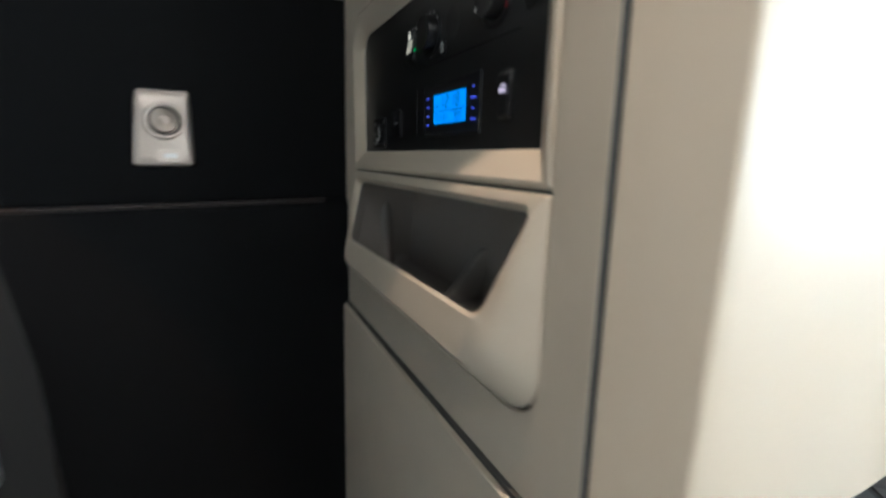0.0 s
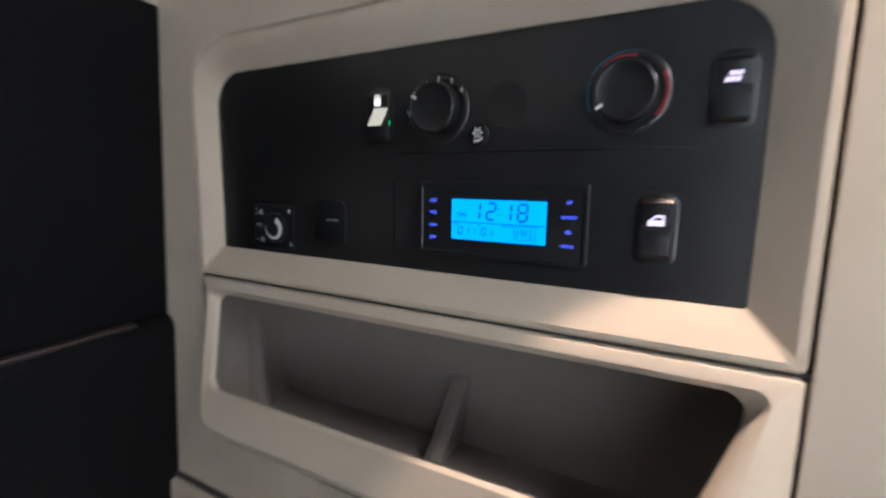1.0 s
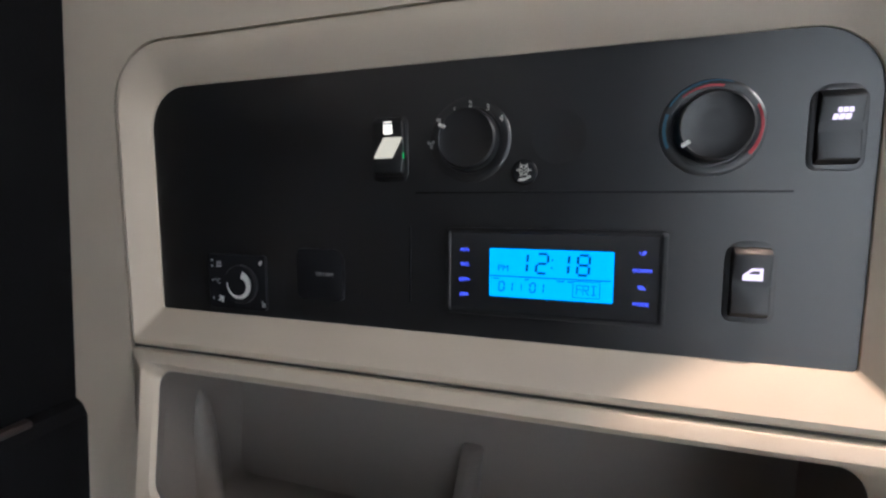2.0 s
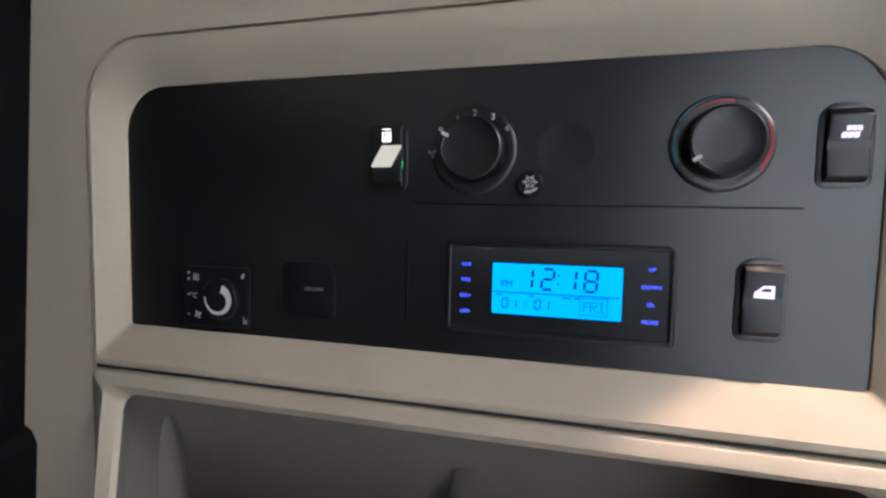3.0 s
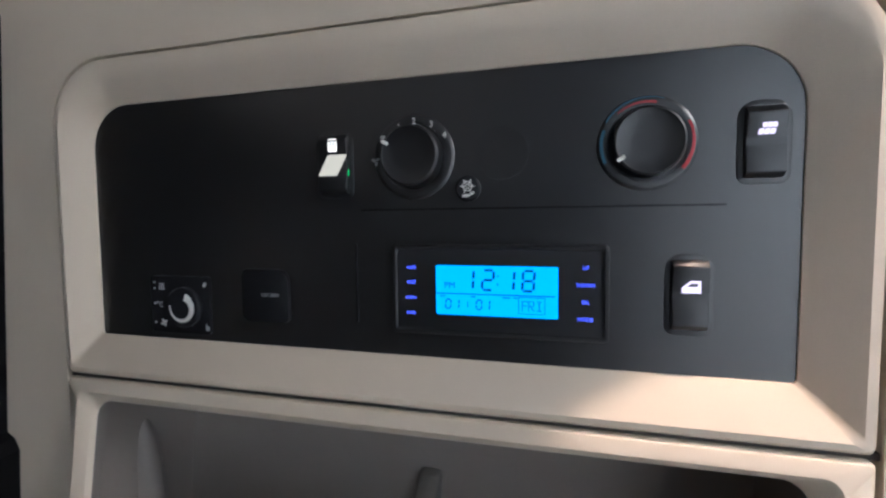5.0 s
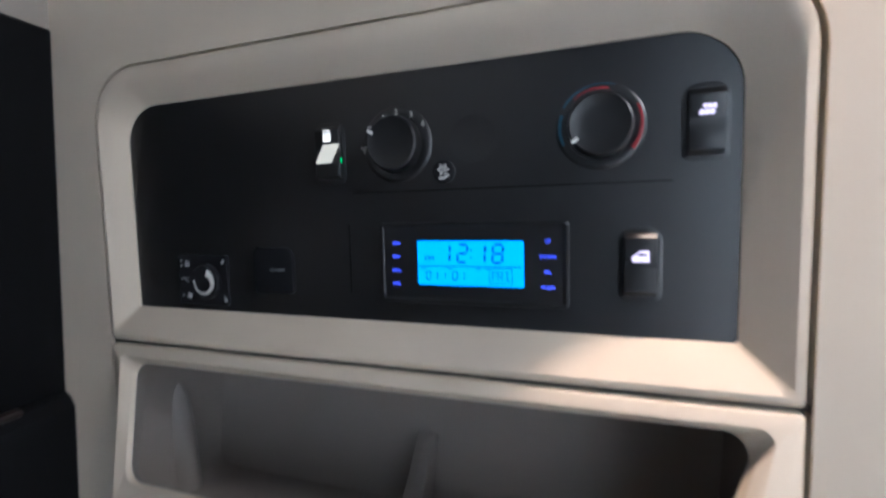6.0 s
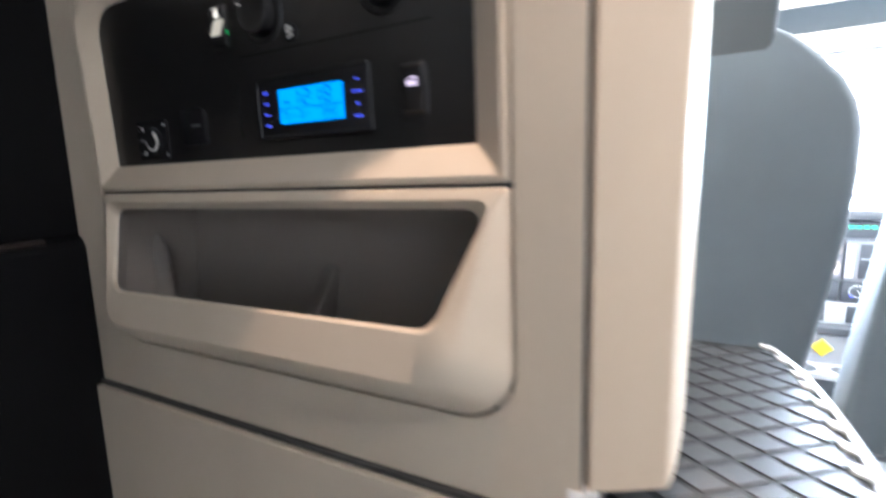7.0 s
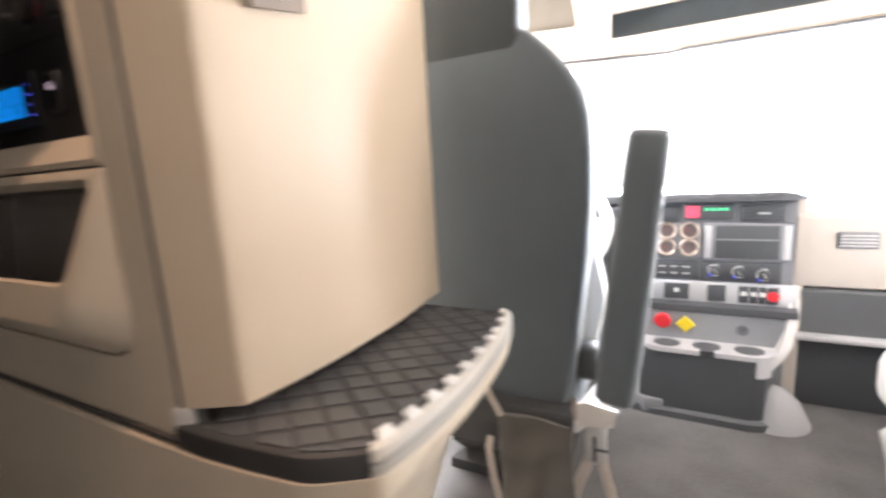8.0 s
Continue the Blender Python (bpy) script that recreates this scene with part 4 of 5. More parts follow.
# ---------- sleeper corner at the far end of the black wall ----------
bm = bmesh.new()
prism(bm, [(-0.325, 0.86), (-0.275, 0.90), (-0.262, 0.98), (-0.42, 1.02), (-0.40, 0.80)], 0.0, ROOF, 0.01)
single("trim_corner", bm, material("dark_grey_lining", (0.014, 0.0145, 0.015), 0.8, grain=600, bump=0.3), "dark grey padded corner lining of the sleeper", "trim", "structure")
bm = bmesh.new()
prism(bm, [(-0.375, 0.755), (-0.318, 0.795), (-0.318, 0.84), (-0.43, 0.80)], 0.38, 0.62, 0.012, 3)
single("corner_cushion", bm, GREYMID, "grey vinyl cushion edge against the corner lining", "cushion")

# ---------- driver's seat ----------
seat = thing("driver_seat", (1.0, 0.20, 0.0), "charcoal cloth driver seat with its armrest folded up", "seat")
SY = 0.205


def seat_ring(z, half, x0, thick, r):
    """One level of the backrest, a rounded oblong in plan."""
    return [Vector((p.x, p.y, z)) for p in rounded([(x0, SY - half, 0), (x0 + thick, SY - half + 0.01, 0), (x0 + thick, SY + half - 0.01, 0), (x0, SY + half, 0)], [r * 0.4, r, r, r * 0.4], 6)]


bm = bmesh.new()
rings = []
for z, half, x0, th in ((0.30, 0.215, 0.905, 0.10), (0.36, 0.236, 0.885, 0.13), (0.45, 0.248, 0.872, 0.15), (0.55, 0.260, 0.858, 0.155), (0.65, 0.271, 0.846, 0.155), (0.75, 0.281, 0.836, 0.150), (0.84, 0.284, 0.828, 0.145), (0.91, 0.282, 0.822, 0.140), (0.95, 0.272, 0.820, 0.135), (0.985, 0.254, 0.820, 0.130), (1.015, 0.230, 0.822, 0.125), (1.04, 0.207, 0.826, 0.115), (1.06, 0.186, 0.830, 0.105), (1.076, 0.162, 0.836, 0.090), (1.086, 0.130, 0.842, 0.075)):
    rings.append(seat_ring(z, half, x0, th, min(0.05, th * 0.42)))
loft(bm, rings, True, True, True)
part("backrest", bm, SEATCLOTH, seat, smooth=50)
bm = bmesh.new()
rings = []
for z, half, x0, th in ((1.02, 0.150, 0.830, 0.095), (1.06, 0.160, 0.822, 0.105), (1.12, 0.163, 0.818, 0.110), (1.20, 0.160, 0.820, 0.105), (1.25, 0.145, 0.828, 0.09), (1.27, 0.115, 0.84, 0.06)):
    rings.append(seat_ring(z, half, x0, th, 0.025))
loft(bm, rings, True, True, True)
part("headrest", bm, material("slate_headrest_cloth", (0.060, 0.072, 0.080), 0.8, vary=0.1, grain=1100, bump=0.4, sheen=0.3), seat, "dark slate headrest", smooth=50)
bm = bmesh.new()
box(bm, (0.90, SY - 0.25, 0.30), (1.40, SY + 0.25, 0.43), 0.04, 4)
part("cushion", bm, SEATCLOTH, seat, smooth=50)
bm = bmesh.new()
prism(bm, [(0.86, SY - 0.24), (1.33, SY - 0.23), (1.33, SY + 0.23), (0.86, SY + 0.24)], 0.20, 0.32, 0.015)
part("seat_pan", bm, SEATDARK, seat)
bm = bmesh.new()
loft(bm, [[Vector((x, y, z)) for x, y in ((1.04 - d, SY - 0.14 - d), (1.28 + d, SY - 0.14 - d), (1.28 + d, SY + 0.10 + d), (1.04 - d, SY + 0.10 + d))] for z, d in ((0.0, 0.03), (0.03, 0.03), (0.05, 0.0), (0.085, 0.025), (0.12, 0.0), (0.155, 0.025), (0.19, 0.0), (0.205, 0.015))], True, True, True)
part("suspension_bellows", bm, SEATDARK, seat, "black ribbed bellows")
for path in ([(0.836, 0.158, 0.44), (0.822, 0.150, 0.405), (0.820, 0.128, 0.355), (0.823, 0.106, 0.31)], [(0.832, 0.136, 0.25), (0.826, 0.139, 0.225), (0.830, 0.134, 0.16), (0.838, 0.118, 0.07)]):
    bm = bmesh.new()
    sweep(bm, path, 0.0016, 0.0085, 8, (0, 1, 0))
    part("cover_strap", bm, STRAP, seat, "pale hanging cover strap")

# dark cloth bag that hangs from the foot of the backrest
bm = bmesh.new()
cols, rows_ = 22, 14
grid = []
for j in range(rows_ + 1):
    v = j / rows_
    line = []
    for i in range(cols + 1):
        u = i / cols
        y = 0.118 - u * 0.160 + 0.006 * math.sin(3 * v + 1)
        z = 0.300 - 0.005 * u - v * 0.235 + 0.010 * math.sin(math.pi * u)
        bulge = math.sin(math.pi * u) * (0.010 + 0.030 * v) + 0.006 * math.sin(9 * u + 4 * v) * math.sin(math.pi * u) + 0.004 * math.sin(17 * v + 5 * u)
        line.append((0.848 - bulge, y, z))
    grid.append(line)
front = [[bm.verts.new(p) for p in line] for line in grid]
back = [[bm.verts.new((0.857, p[1], p[2] - 0.004)) for p in line] for line in grid]
for j in range(rows_):
    for i in range(cols):
        bm.faces.new((front[j][i], front[j][i + 1], front[j + 1][i + 1], front[j + 1][i]))
        bm.faces.new((back[j][i], back[j + 1][i], back[j + 1][i + 1], back[j][i + 1]))
rim_f = front[0] + [r[-1] for r in front[1:]] + front[-1][-2::-1] + [r[0] for r in front[-2:0:-1]]
rim_b = back[0] + [r[-1] for r in back[1:]] + back[-1][-2::-1] + [r[0] for r in back[-2:0:-1]]
for i in range(len(rim_f)):
    j = (i + 1) % len(rim_f)
    bm.faces.new((rim_f[i], rim_b[i], rim_b[j], rim_f[j]))
part("seat_bag", bm, BAGCLOTH, seat, "creased dark brown cloth bag", smooth=60)

# folded-up armrest: leans a little towards the seat at its foot
bm = bmesh.new()
foot, tip = Vector((0.85, -0.118, 0.38)), Vector((0.85, -0.172, 0.876))
axis = (tip - foot).normalized()
side = Vector((0, 1, 0)) - axis * axis.y
side.normalize()
rings = []
for f, w, d in ((0.0, 0.028, 0.030), (0.02, 0.035, 0.038), (0.15, 0.0365, 0.042), (0.5, 0.036, 0.043), (0.9, 0.0330, 0.041), (0.975, 0.0320, 0.038), (0.992, 0.0300, 0.033), (1.0, 0.025, 0.024)):
    c = foot + (tip - foot) * f
    rings.append([c + side * p.x + Vector((p.y, 0, 0)) for p in rounded([(-w, -d, 0), (w, -d, 0), (w, d, 0), (-w, d, 0)], [min(w, d) * 0.45] * 4, 6)])
loft(bm, rings, True, True, True)
part("armrest", bm, SEATCLOTH, seat, "folded-up padded armrest", smooth=50)
bm = bmesh.new()
box(bm, (0.905, -0.078, 0.375), (0.962, -0.030, 0.455), 0.016, 3)
part("armrest_hinge", bm, SEATDARK, seat)
# belt stalk with its buckle beside the seat
p0, p1 = Vector((0.878, -0.026, 0.283)), Vector((1.085, -0.096, 0.303))
along = (p1 - p0).normalized()
across = along.cross(Vector((0, 0, 1))).normalized()
up_ = across.cross(along)
bm = bmesh.new()
loft(bm, [[p0 + along * d + across * (sx * w) + up_ * (sz * hh) for sx, sz in ((-1, -1), (1, -1), (1, 1), (-1, 1))] for d, w, hh in ((0.0, 0.010, 0.010), (0.008, 0.014, 0.016), (0.06, 0.016, 0.020), (0.15, 0.020, 0.024), (0.205, 0.022, 0.024), (0.216, 0.018, 0.018))], True, True, True)
bmesh.ops.bevel(bm, geom=[e for e in bm.edges], offset=0.004, segments=2, profile=0.5, affect="EDGES", clamp_overlap=True)
part("belt_anchor", bm, GREYPALE, seat, "pale belt anchor bracket")
bm = bmesh.new()
plate_loop = rounded([(0.884, -0.030, 0.282), (0.884, -0.036, 0.334), (0.886, -0.058, 0.339), (0.898, -0.118, 0.324), (0.898, -0.108, 0.286), (0.886, -0.058, 0.286)], [0.006, 0.008, 0.006, 0.005, 0.006, 0.010], 3)
slab(bm, plate_loop, (0.010, 0, 0))
bmesh.ops.bevel(bm, geom=[e for e in bm.edges], offset=0.0015, segments=2, profile=0.5, affect="EDGES", clamp_overlap=True)
part("anchor_plate", bm, material("white_anchor_plate", (0.80, 0.76, 0.72), 0.4, vary=0.06, bump=0.05), seat, "white bent belt anchor plate")
bm = bmesh.new()
sweep(bm, [(0.885, -0.034, 0.345), (0.882, -0.033, 0.322), (0.885, -0.036, 0.300)], 0.006, 0.006, 10)
part("anchor_bolt", bm, CHROME, seat, "steel anchor bolt")
bm = bmesh.new()
box(bm, (-0.005, -0.023, -0.056), (0.005, 0.023, 0.056), 0.004, 2, Matrix.Translation((0.915, -0.072, 0.240)))
tongue = part("buckle", bm, GREYPALE, seat, "pale grey belt buckle")
bm = bmesh.new()
box(bm, (-0.001, -0.0035, -0.030), (0.001, 0.0035, 0.030), 0.0008, 2, Matrix.Translation((0.9097, -0.070, 0.222)))
box(bm, (-0.0012, -0.014, -0.003), (0.0012, 0.010, 0.003), 0.0008, 2, Matrix.Translation((0.9094, -0.082, 0.222)))
part("slot", bm, SEATDARK, tongue, "dark slot")
bm = bmesh.new()
sweep(bm, [(0.914, -0.060, 0.200), (0.908, -0.052, 0.175), (0.905, -0.034, 0.125), (0.905, -0.018, 0.08), (0.91, -0.004, 0.015)], 0.0015, 0.0120, 8, (0, 1, 0))
part("belt_webbing", bm, STRAP, seat, "pale belt webbing")
bm = bmesh.new()
sweep(bm, [(0.914, -0.086, 0.205), (0.910, -0.090, 0.180), (0.905, -0.102, 0.14), (0.905, -0.112, 0.10), (0.91, -0.114, 0.02)], 0.0015, 0.0105, 8, (0, 1, 0))
part("belt_webbing", bm, STRAP, seat, "pale belt webbing")
# pale shell of the seat side that shows past the backrest
bm = bmesh.new()
loft(bm, [[Vector((0.99 + dx, y, z)) for dx, y in ((0, -0.045 - w), (0.05, -0.045 - w), (0.06, -0.01), (0, -0.01))] for z, w in ((0.40, 0.0), (0.44, 0.016), (0.50, 0.030), (0.54, 0.034), (0.60, 0.022), (0.66, 0.010), (0.72, 0.006))], True, True, True)
part("side_shell", bm, material("white_side_shell", (0.82, 0.80, 0.77), 0.5, vary=0.05, bump=0.05), seat, "white plastic side shell")

# ---------- steering wheel ----------
wheel = thing("steering_wheel", (1.46, 0.18, 0.62), "pale steering wheel behind the driver seat", "steering wheel")
WM = Matrix.Translation((1.46, 0.203, 0.612)) @ Matrix.Rotation(radians(-45), 4, "Y")
bm = bmesh.new()
sweep(bm, [WM @ Vector((0.222 * math.cos(2 * math.pi * i / 48), 0.222 * math.sin(2 * math.pi * i / 48), 0)) for i in range(48)], 0.017, 0.017, 12, WM.to_3x3() @ Vector((0, 0, 1)), True)
part("rim", bm, GREYPALE, wheel)
bm = bmesh.new()
lathe(bm, [(0.095, -0.03), (0.100, -0.005), (0.090, 0.012), (0.01, 0.020)], WM, 32)
part("hub", bm, GREYPALE, wheel)
for a in (90, 270, 180):
    bm = bmesh.new()
    box(bm, (0.085, -0.052, -0.012), (0.214, 0.052, -0.002), 0.004, 2, WM @ Matrix.Rotation(radians(a), 4, "Z"))
    part("spoke", bm, GREYPALE, wheel)
bm = bmesh.new()
sweep(bm, [WM @ Vector((0, 0, -0.01)), (1.56, 0.18, 0.53), (1.70, 0.18, 0.40)], 0.045, 0.045, 20)
part("column", bm, DASHDARK, wheel)

# ---------- dashboard ----------
dash = thing("dashboard", (1.7, -0.3, 0.0), "grey dashboard with switches, screen and brake knobs", "dashboard")
DXF = 1.63
bm = bmesh.new()
# main stack, slightly raked
prof = [(DXF, 0.335), (DXF + 0.004, 0.50), (DXF + 0.008, 0.672), (DXF + 0.02, 0.685), (2.19, 0.70), (2.19, 0.02), (DXF + 0.06, 0.02), (DXF + 0.05, 0.335)]
loft(bm, [[(x, y, z) for x, z in prof] for y in (-0.522, -0.080)], True, True, True)
part("centre_console", bm, DASH, dash)
bm = bmesh.new()
top = [(-0.545, DXF - 0.006), (-0.52, DXF - 0.022), (-0.40, DXF - 0.030), (-0.05, DXF - 0.030), (0.60, DXF - 0.06), (0.95, DXF - 0.02), (0.95, 2.19), (-0.60, 2.19)]
loft(bm, [[Vector((x + (0.004 + g * 0.2 if x < 2.0 else 0.0), max(y, -0.60 + g) if x > 2.0 else max(y, -0.545 + g), z)) for y, x in top] for z, g in ((0.682, 0.0), (0.692, 0.004), (0.700, 0.022), (0.707, 0.060))], True, True, True)
part("hood", bm, DASHDARK, dash, "dark dash hood")
bm = bmesh.new()
box(bm, (DXF + 0.03, -0.075, 0.02), (2.19, 1.03, 0.684), 0.01)
part("instrument_panel", bm, DASHDARK, dash)


def face_plate(name, y0, y1, z0, z1, mat_, d=0.006, r=0.004, label="", parent=None, x=DXF):
    bm = bmesh.new()
    box(bm, (x - d, min(y0, y1), z0), (x + 0.012, max(y0, y1), z1), r, 2)
    return part(name, bm, mat_, parent or dash, label)


face_plate("small_display", -0.138, -0.216, 0.616, 0.668, DASHDARK)
side_display = face_plate("side_display", -0.015, -0.122, 0.436, 0.664, DASH, 0.03, 0.004, "grey display panel beside the gauges", None, 1.655)
face_plate("silver_strip", -0.084, -0.097, 0.512, 0.616, SILVER, 0.0325, 0.002, "", side_display, 1.655)
face_plate("dark_band", -0.018, -0.078, 0.630, 0.660, DASHDARK, 0.0325, 0.002, "", side_display, 1.655)
side_row = face_plate("side_switch_strip", -0.015, -0.130, 0.385, 0.430, SILVER, 0.03, 0.004, "pale strip under the display", None, 1.655)
face_plate("row_switch", -0.032, -0.060, 0.392, 0.424, DASHDARK, 0.034, 0.003, "", side_row, 1.655)
face_plate("row_switch", -0.092, -0.120, 0.392, 0.424, DASHDARK, 0.034, 0.003, "", side_row, 1.655)
stop = face_plate("warning_display", -0.230, -0.365, 0.624, 0.672, DASHDARK, label="dark display with a red and a green sign")
face_plate("red_sign", -0.234, -0.272, 0.630, 0.668, glowing("red_display", (1.0, 0.12, 0.2), 0.9), 0.0075, 0.001, "", stop)
for k in range(4):
    face_plate("green_sign", -0.285 - 0.017 * k, -0.298 - 0.017 * k, 0.652, 0.661, GREENSCREEN, 0.0075, 0.001, "", stop)
vent = face_plate("air_vent", -0.385, -0.492, 0.618, 0.668, DASHDARK, label="dark air vent with slats")
for k in range(4):
    face_plate("slat", -0.392, -0.486, 0.626 + 0.010 * k, 0.629 + 0.010 * k, DASHDARK, 0.0085, 0.001, "", vent)
face_plate("vent_tab", -0.425, -0.455, 0.640, 0.646, SILVER, 0.012, 0.001, "", vent)
face_plate("gauge_panel", -0.148, -0.278, 0.503, 0.612, DASH, label="grey panel round four gauges")
for y in (-0.182, -0.246):
    for z in (0.588, 0.534):
        GM = Matrix.Translation((DXF - 0.006, y, z)) @ Matrix.Rotation(radians(-90), 4, "Y")
        bm = bmesh.new()
        lathe(bm, [(0.0290, -0.002), (0.0290, 0.006), (0.0250, 0.010), (0.0190, 0.003), (0.0190, -0.002)], GM, 32)
        g = part("gauge", bm, CHROME, dash, "chrome-ringed round gauge")
        bm = bmesh.new()
        lathe(bm, [(0.0190, 0.0), (0.0190, 0.0025), (0.001, 0.0025)], GM, 32)
        part("dial_face", bm, DIALFACE, g)
        bm = bmesh.new()
        flat(bm, GM @ pose(0.002, 0.004, 0.003, 0, 0, 40), 0.013, 0.0011, 0.0006)
        part("needle", bm, REDKNOB, g)
radio = face_plate("screen_bezel", -0.284, -0.512, 0.496, 0.612, DASH, label="dark screen between silver strips")
for y0, y1 in ((-0.287, -0.308), (-0.491, -0.510)):
    face_plate("silver_strip", y0, y1, 0.502, 0.606, SILVER, 0.0075, 0.002, "", radio)
face_plate("dark_screen", -0.318, -0.482, 0.502, 0.606, DASHDARK, 0.0085, 0.003, "", radio)
face_plate("shelf_edge", -0.320, -0.480, 0.560, 0.564, DASH, 0.012, 0.001, "", radio)
sw1 = face_plate("switch_plate", -0.150, -0.278, 0.430, 0.492, DASHDARK)
for k in range(3):
    for n in range(2):
        face_plate("switch_bar", -0.160 - 0.034 * k, -0.182 - 0.034 * k, 0.446 + 0.022 * n, 0.451 + 0.022 * n, SILVER, 0.0085, 0.001, "", sw1)
climate = face_plate("climate_panel", -0.284, -0.492, 0.428, 0.490, DASHDARK, label="dark climate panel with three knobs")
for y, z in ((-0.320, 0.464), (-0.385, 0.461), (-0.449, 0.455)):
    GM = Matrix.Translation((DXF - 0.006, y, z)) @ Matrix.Rotation(radians(-90), 4, "Y")
    bm = bmesh.new()
    lathe(bm, [(0.021, -0.001), (0.021, 0.003), (0.014, 0.004), (0.0135, 0.018), (0.012, 0.020), (0.001, 0.020)], GM, 28)
    kn = part("climate_knob", bm, DASHDARK, dash)
    bm = bmesh.new()
    arc_band(bm, GM @ pose(0, 0, 0.0035), 0.0165, 0.0195, -30, 210, 0.0005, 20)
    part("dial_print", bm, MARK, kn)
    bm = bmesh.new()
    flat(bm, GM @ pose(-0.016, 0.012, 0.0035, 0, 0, 45), 0.010, 0.006, 0.0006, 0.001)
    part("blue_light", bm, BTN, kn, "small blue light")
    bm = bmesh.new()
    flat(bm, GM @ pose(0, 0, 0.0202, 0, 0, 30), 0.018, 0.0022, 0.0006)
    part("knob_line", bm, MARK, kn)
row = face_plate("switch_strip", -0.140, -0.535, 0.352, 0.424, SILVER, 0.008, 0.004, "silver strip under the switches")
for y0, y1, m_ in ((-0.178, -0.250, DASHDARK), (-0.302, -0.352, DASHDARK), (-0.386, -0.412, DASHDARK), (-0.414, -0.436, DASHDARK), (-0.438, -0.458, DASHDARK), (-0.460, -0.488, DASHDARK)):
    face_plate("row_switch", y0, y1, 0.363, 0.416, m_, 0.012, 0.003, "", row)
bm = bmesh.new()
lathe(bm, [(0.0165, -0.004), (0.0165, 0.004), (0.0150, 0.006), (0.001, 0.0065)], Matrix.Translation((DXF - 0.011, -0.474, 0.389)) @ Matrix.Rotation(radians(-90), 4, "Y") @ Matrix.Rotation(radians(22.5), 4, "Z"), 8)
part("red_button", bm, REDKNOB, row, "red octagonal button")
for y in (-0.214, -0.399, -0.425, -0.448):
    face_plate("switch_sign", y + 0.008, y - 0.008, 0.386, 0.400, MARK, 0.0128, 0.001, "", row)
# ledge and brake valve panel
bm = bmesh.new()
prof = [(DXF - 0.035, 0.330), (DXF - 0.035, 0.350), (DXF - 0.012, 0.358), (DXF + 0.04, 0.356), (DXF + 0.04, 0.318)]
loft(bm, [[(x, y, z) for x, z in prof] for y in (-0.535, -0.125)], True, True, True)
part("ledge", bm, DASHDARK, dash)
bm = bmesh.new()
prof = [(1.602, 0.325), (1.600, 0.245), (1.592, 0.232), (1.66, 0.22), (1.66, 0.325)]
loft(bm, [[(x, y, z) for x, z in prof] for y in (-0.505, -0.130)], True, True, True)
lower = part("brake_valve_panel", bm, DASH, dash)
BM_ = Matrix.Translation((1.596, -0.176, 0.298)) @ Matrix.Rotation(radians(-90), 4, "Y")
bm = bmesh.new()
lathe(bm, [(0.010, -0.004), (0.010, 0.010), (0.026, 0.012), (0.027, 0.020), (0.022, 0.024), (0.001, 0.025)], BM_, 8)
part("trailer_brake_knob", bm, REDKNOB, dash, "red octagonal brake knob")
BM_ = Matrix.Translation((1.596, -0.243, 0.291)) @ Matrix.Rotation(radians(-90), 4, "Y")
bm = bmesh.new()
lathe(bm, [(0.010, -0.004), (0.010, 0.010), (0.0275, 0.012), (0.0285, 0.016), (0.0275, 0.021), (0.024, 0.023), (0.001, 0.024)], BM_, 4)
part("parking_brake_knob", bm, YELLOWKNOB, dash, "yellow diamond brake knob")
BM_ = Matrix.Translation((1.598, -0.400, 0.282)) @ Matrix.Rotation(radians(-90), 4, "Y")
bm = bmesh.new()
lathe(bm, [(0.016, -0.002), (0.016, 0.003), (0.012, 0.005), (0.010, 0.001), (0.001, 0.001)], BM_, 24)
part("power_outlet", bm, GREYMID, dash, "round power outlet")
# cup holder shelf
bm = bmesh.new()
hole_at = lambda x, y, r, a: Vector((x + r * math.cos(radians(a)), y + r * math.sin(radians(a)), 0.236))
shelf = [(1.60, -0.125), (1.532, -0.127), (1.508, -0.140), (1.4995, -0.165), (1.4985, -0.282)]
shelf = [Vector((x, y, 0.236)) for x, y in shelf]
shelf += [hole_at(1.552, -0.302, 0.040, 150 - 12 * i) for i in range(26)]
shelf += [Vector((x, y, 0.236)) for x, y in ((1.4982, -0.322), (1.4975, -0.425), (1.503, -0.448), (1.525, -0.470), (1.60, -0.515))]
holes = [[hole_at(x, y, 0.040, 15 * i) for i in range(24)] for x, y in ((1.552, -0.190), (1.552, -0.414))]
holed(bm, shelf, holes, (0, 0, -0.015))
# the shelf's far corner turns down as a short leg
loft(bm, [[Vector((x, y, z)) for x, y in ((1.4990, -0.428), (1.5120, -0.428), (1.5330, -0.462), (1.5230, -0.468), (1.5030, -0.446))] for z in (0.170, 0.176, 0.222)], True, True, True)
cups = part("cup_holder", bm, SILVER, dash, "silver shelf with three cup holes")
for y in (-0.190, -0.302, -0.414):
    bm = bmesh.new()
    lathe(bm, [(0.0395, -0.004), (0.0380, -0.070), (0.001, -0.070), (0.001, -0.073), (0.0400, -0.073), (0.0412, -0.0155), (0.0398, -0.0152)], Matrix.Translation((1.552, y, 0.236)), 28)
    part("cup_well", bm, DASHDARK, cups, "dark cup well")
bm = bmesh.new()
loft(bm, [[Vector((x, y, z)) for x, y in ((1.515 - g, -0.115 + s), (1.505 - g, -0.15), (1.500 - g, -0.42), (1.515 - g, -0.455 - s), (1.66, -0.50), (1.66, -0.10))] for z, g, s in ((0.0, 0.006, 0.02), (0.02, 0.004, 0.015), (0.03, -0.006, 0.0), (0.16, -0.004, 0.0), (0.2205, -0.002, 0.0))], True, True, False)
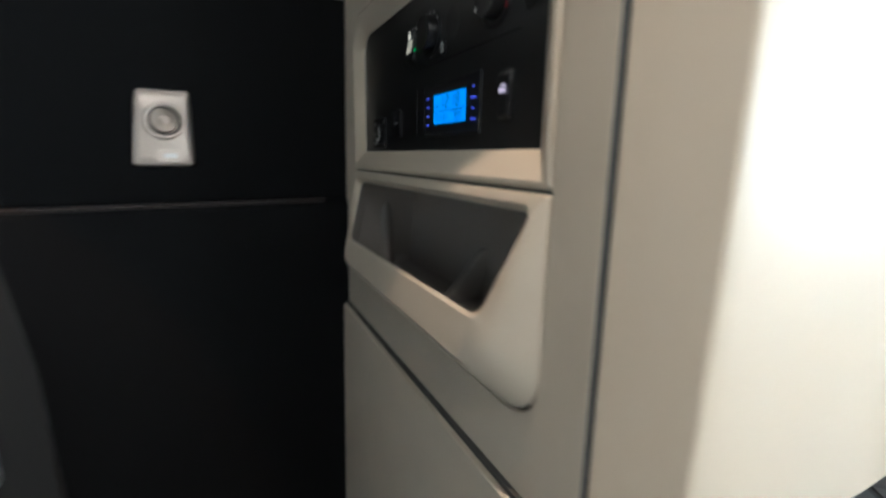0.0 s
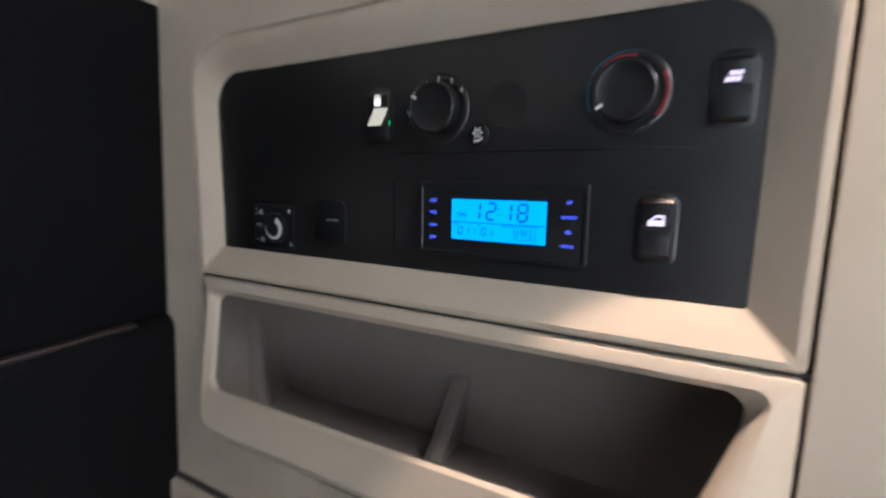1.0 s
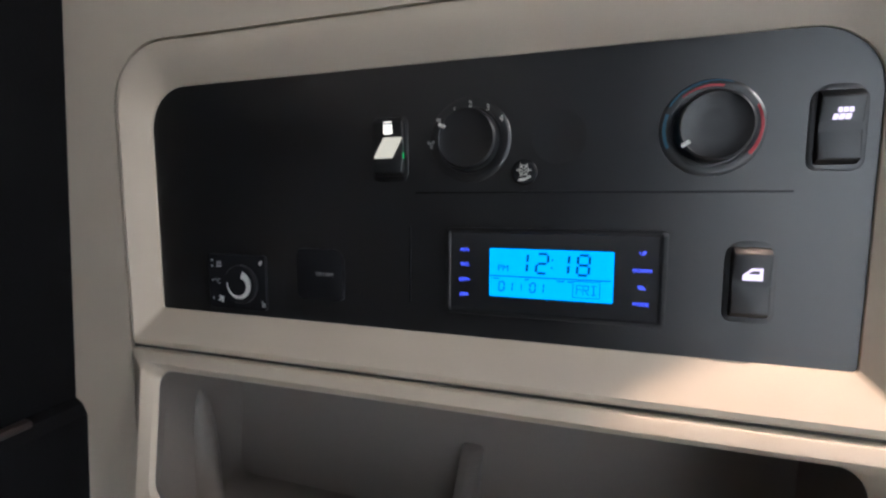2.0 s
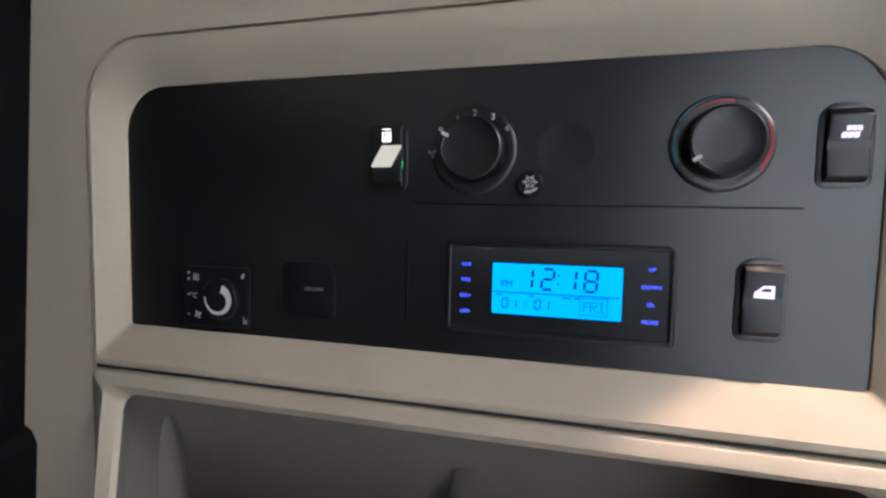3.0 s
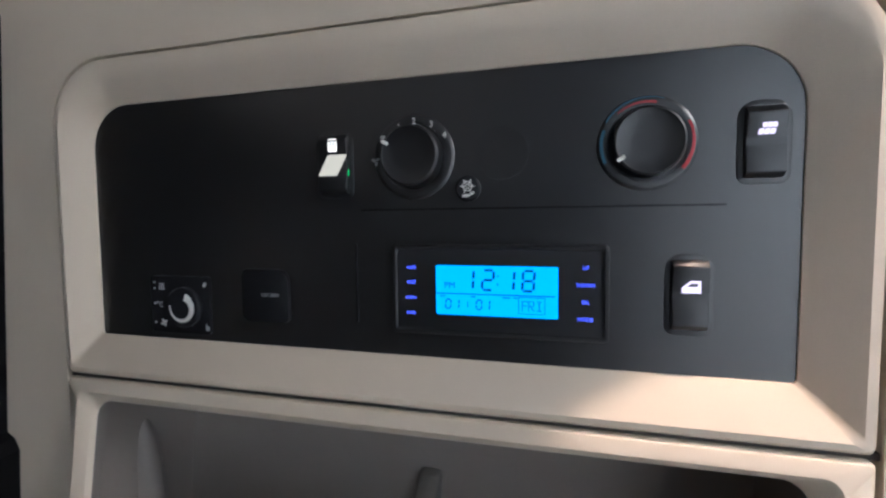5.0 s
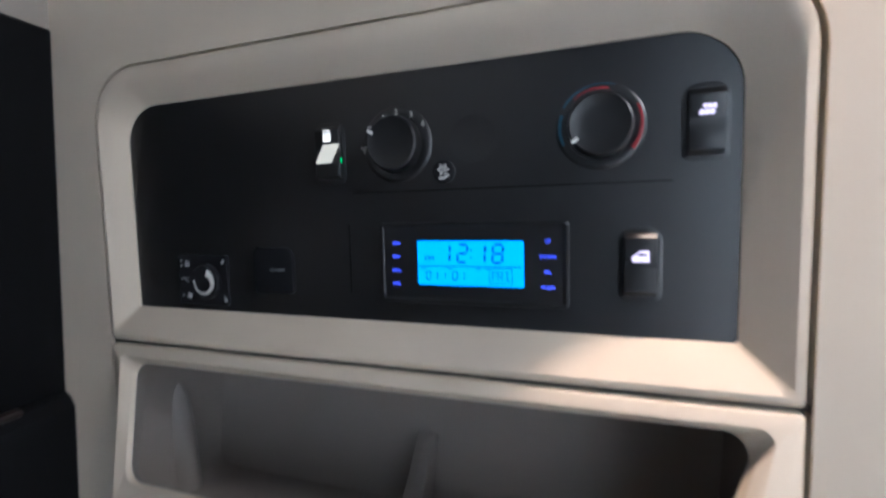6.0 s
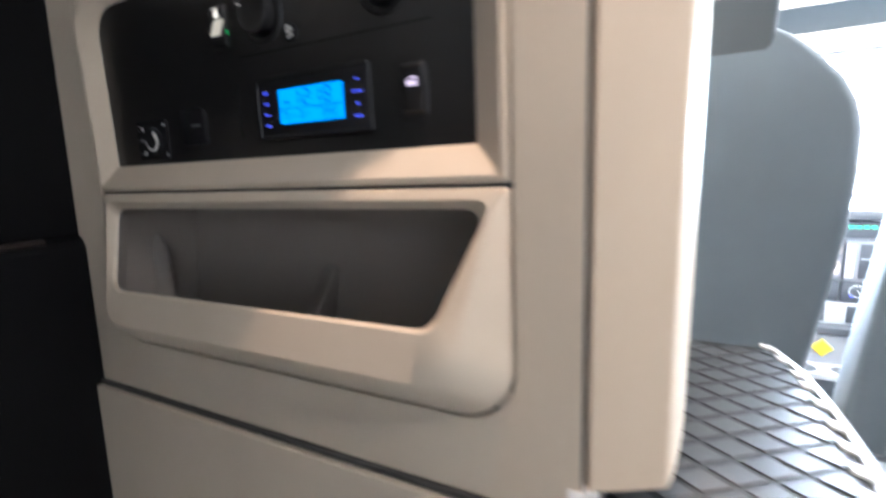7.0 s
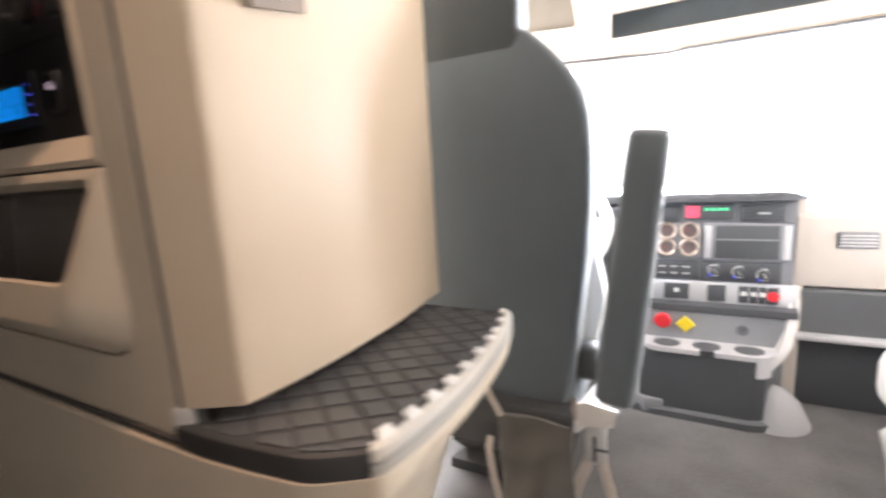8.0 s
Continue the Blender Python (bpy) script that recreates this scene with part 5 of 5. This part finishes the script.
part("lower_cover", bm, DASHDARK, dash, "dark lower console cover")
bm = bmesh.new()
lathe(bm, [(0.100, 0.0), (0.094, 0.014), (0.070, 0.066), (0.046, 0.094), (0.018, 0.106), (0.001, 0.108)], Matrix.Translation((1.600, -0.487, 0.0)), 28)
part("floor_boot", bm, SIDEGREY, dash, "pale rounded boot at the floor")
bm = bmesh.new()
prism(bm, [(1.52, -0.10), (1.50, -0.13), (1.505, -0.185), (1.56, -0.19), (1.58, -0.09)], 0.0, 0.055, 0.01)
part("corner_foot", bm, DASH, dash)
bm = bmesh.new()
loft(bm, [[Vector(p) for p in ((xf, yi, z), (2.1, yi, z), (2.1, yo, z), (xf + 0.03, yo, z))] for z, xf, yi, yo in ((0.185, 1.520, -0.462, -0.478), (0.215, 1.525, -0.470, -0.500), (0.250, 1.545, -0.490, -0.522), (0.300, 1.585, -0.506, -0.536), (0.350, 1.610, -0.512, -0.546), (0.372, 1.616, -0.514, -0.546))], True, True, True)
part("console_cheek", bm, GREYPALE, dash, "pale side cheek of the console")
bm = bmesh.new()
box(bm, (1.70, -0.56, 0.0), (2.18, -0.515, 0.68), 0.004)
part("console_side", bm, DASHCREAM, dash)
# passenger side
bm = bmesh.new()
prof = [(1.74, 0.39), (1.70, 0.41), (1.685, 0.50), (1.69, 0.62), (1.72, 0.662), (1.80, 0.68), (2.19, 0.69), (2.19, 0.39)]
loft(bm, [[(x, y, z) for x, z in prof] for y in (-1.38, -0.535)], True, True, True)
part("passenger_dash", bm, DASHCREAM, dash, "beige passenger dashboard")
v2 = face_plate("passenger_vent", -0.628, -0.722, 0.530, 0.580, DASH, 0.006, 0.004, "grey air vent with slats", None, 1.686)
for k in range(4):
    face_plate("slat", -0.634, -0.716, 0.537 + 0.010 * k, 0.541 + 0.010 * k, GREYPALE, 0.009, 0.001, "", v2, 1.686)
bm = bmesh.new()
prof = [(1.712, 0.255), (1.704, 0.300), (1.700, 0.392), (1.708, 0.400), (2.19, 0.400), (2.19, 0.255)]
loft(bm, [[(x, y, z) for x, z in prof] for y in (-1.38, -0.55)], True, True, True)
part("glove_box", bm, GREYMID, dash, "grey glove box lid")
bm = bmesh.new()
box(bm, (1.675, -1.38, 0.238), (1.75, -0.545, 0.256), 0.006)
part("kick_ledge", bm, SILVER, dash)
bm = bmesh.new()
box(bm, (1.74, -1.38, 0.0), (2.19, -0.55, 0.24), 0.004)
part("kick_panel", bm, DASHDARK, dash)

# ---------- passenger seat ----------
pseat = thing("passenger_seat", (1.2, -0.95, 0.0), "pale grey passenger seat base at the aisle", "seat")
bm = bmesh.new()
loft(bm, [[Vector((p.x, p.y, z)) for p in rounded([(1.0, -0.695 + d, 0), (1.42 + d, -0.668 + d, 0), (1.42 + d, -1.24, 0), (1.0, -1.24, 0)], [0.04] * 4, 5)] for z, d in ((0.0, -0.02), (0.05, -0.015), (0.12, 0.0), (0.16, -0.02), (0.185, -0.022))], True, True, True)
part("base", bm, GREYPALE, pseat)
bm = bmesh.new()
box(bm, (0.95, -1.26, 0.19), (1.44, -0.660, 0.345), 0.045, 4)
part("cushion", bm, GREYPALE, pseat)
bm = bmesh.new()
box(bm, (0.84, -1.24, 0.33), (0.97, -0.73, 0.98), 0.05, 4)
part("backrest", bm, SEATCLOTH, pseat)

# ---------- overhead console ----------
over = thing("overhead_console", (2.05, -0.3, 1.22), "cream overhead console with dark storage slots", "overhead console")
OX = 1.95
bm = bmesh.new()
outer = [(OX, 1.05, 1.215), (OX, -1.39, 1.215), (OX, -1.39, ROOF - 0.004), (OX, 1.05, ROOF - 0.004)]
h1 = rounded([(OX, 0.036, 1.279), (OX, -1.2, 1.279), (OX, -1.2, 1.372), (OX, 0.036, 1.372)], [0.006] * 4, 4)
h2 = rounded([(OX, 0.165, 1.348), (OX, 0.19, 1.50), (OX, 0.52, 1.50), (OX, 0.50, 1.368)], [0.012] * 4, 4)
holed(bm, outer, [h1, h2], (0.02, 0, 0))
part("front_panel", bm, HEADLINER, over)
bm = bmesh.new()
box(bm, (OX + 0.0, -1.39, 1.190), (2.195, 1.05, 1.214), 0.004)
part("underside", bm, HEADLINER, over)
bm = bmesh.new()
box(bm, (OX + 0.12, -1.22, 1.24), (OX + 0.13, 0.06, 1.40))
part("slot_back", bm, OVERDARK, over, "slate lining in the storage slot")
bm = bmesh.new()
box(bm, (OX + 0.022, 0.10, 1.32), (OX + 0.03, 0.60, 1.55))
part("speaker_cover", bm, material("grey_speaker_cloth", (0.16, 0.145, 0.12), 0.9, grain=900, bump=0.5), over, "grey speaker cloth")
bm = bmesh.new()
box(bm, (OX - 0.0015, 0.14, 1.2765), (OX + 0.002, 0.60, 1.2790))
part("seam", bm, GREYMID, over)
bm = bmesh.new()
sweep(bm, [(OX - 0.004, 0.60, 1.240), (OX - 0.004, 0.21, 1.220), (OX - 0.004, -0.10, 1.199), (OX - 0.004, -0.17, 1.196), (OX - 0.004, -0.22, 1.203), (OX - 0.004, -0.45, 1.203), (OX - 0.004, -0.60, 1.203), (OX - 0.004, -1.2, 1.207)], 0.0055, 0.0055, 8)
part("windscreen_seal", bm, SEATDARK, over, "thin grey seal along the windscreen")
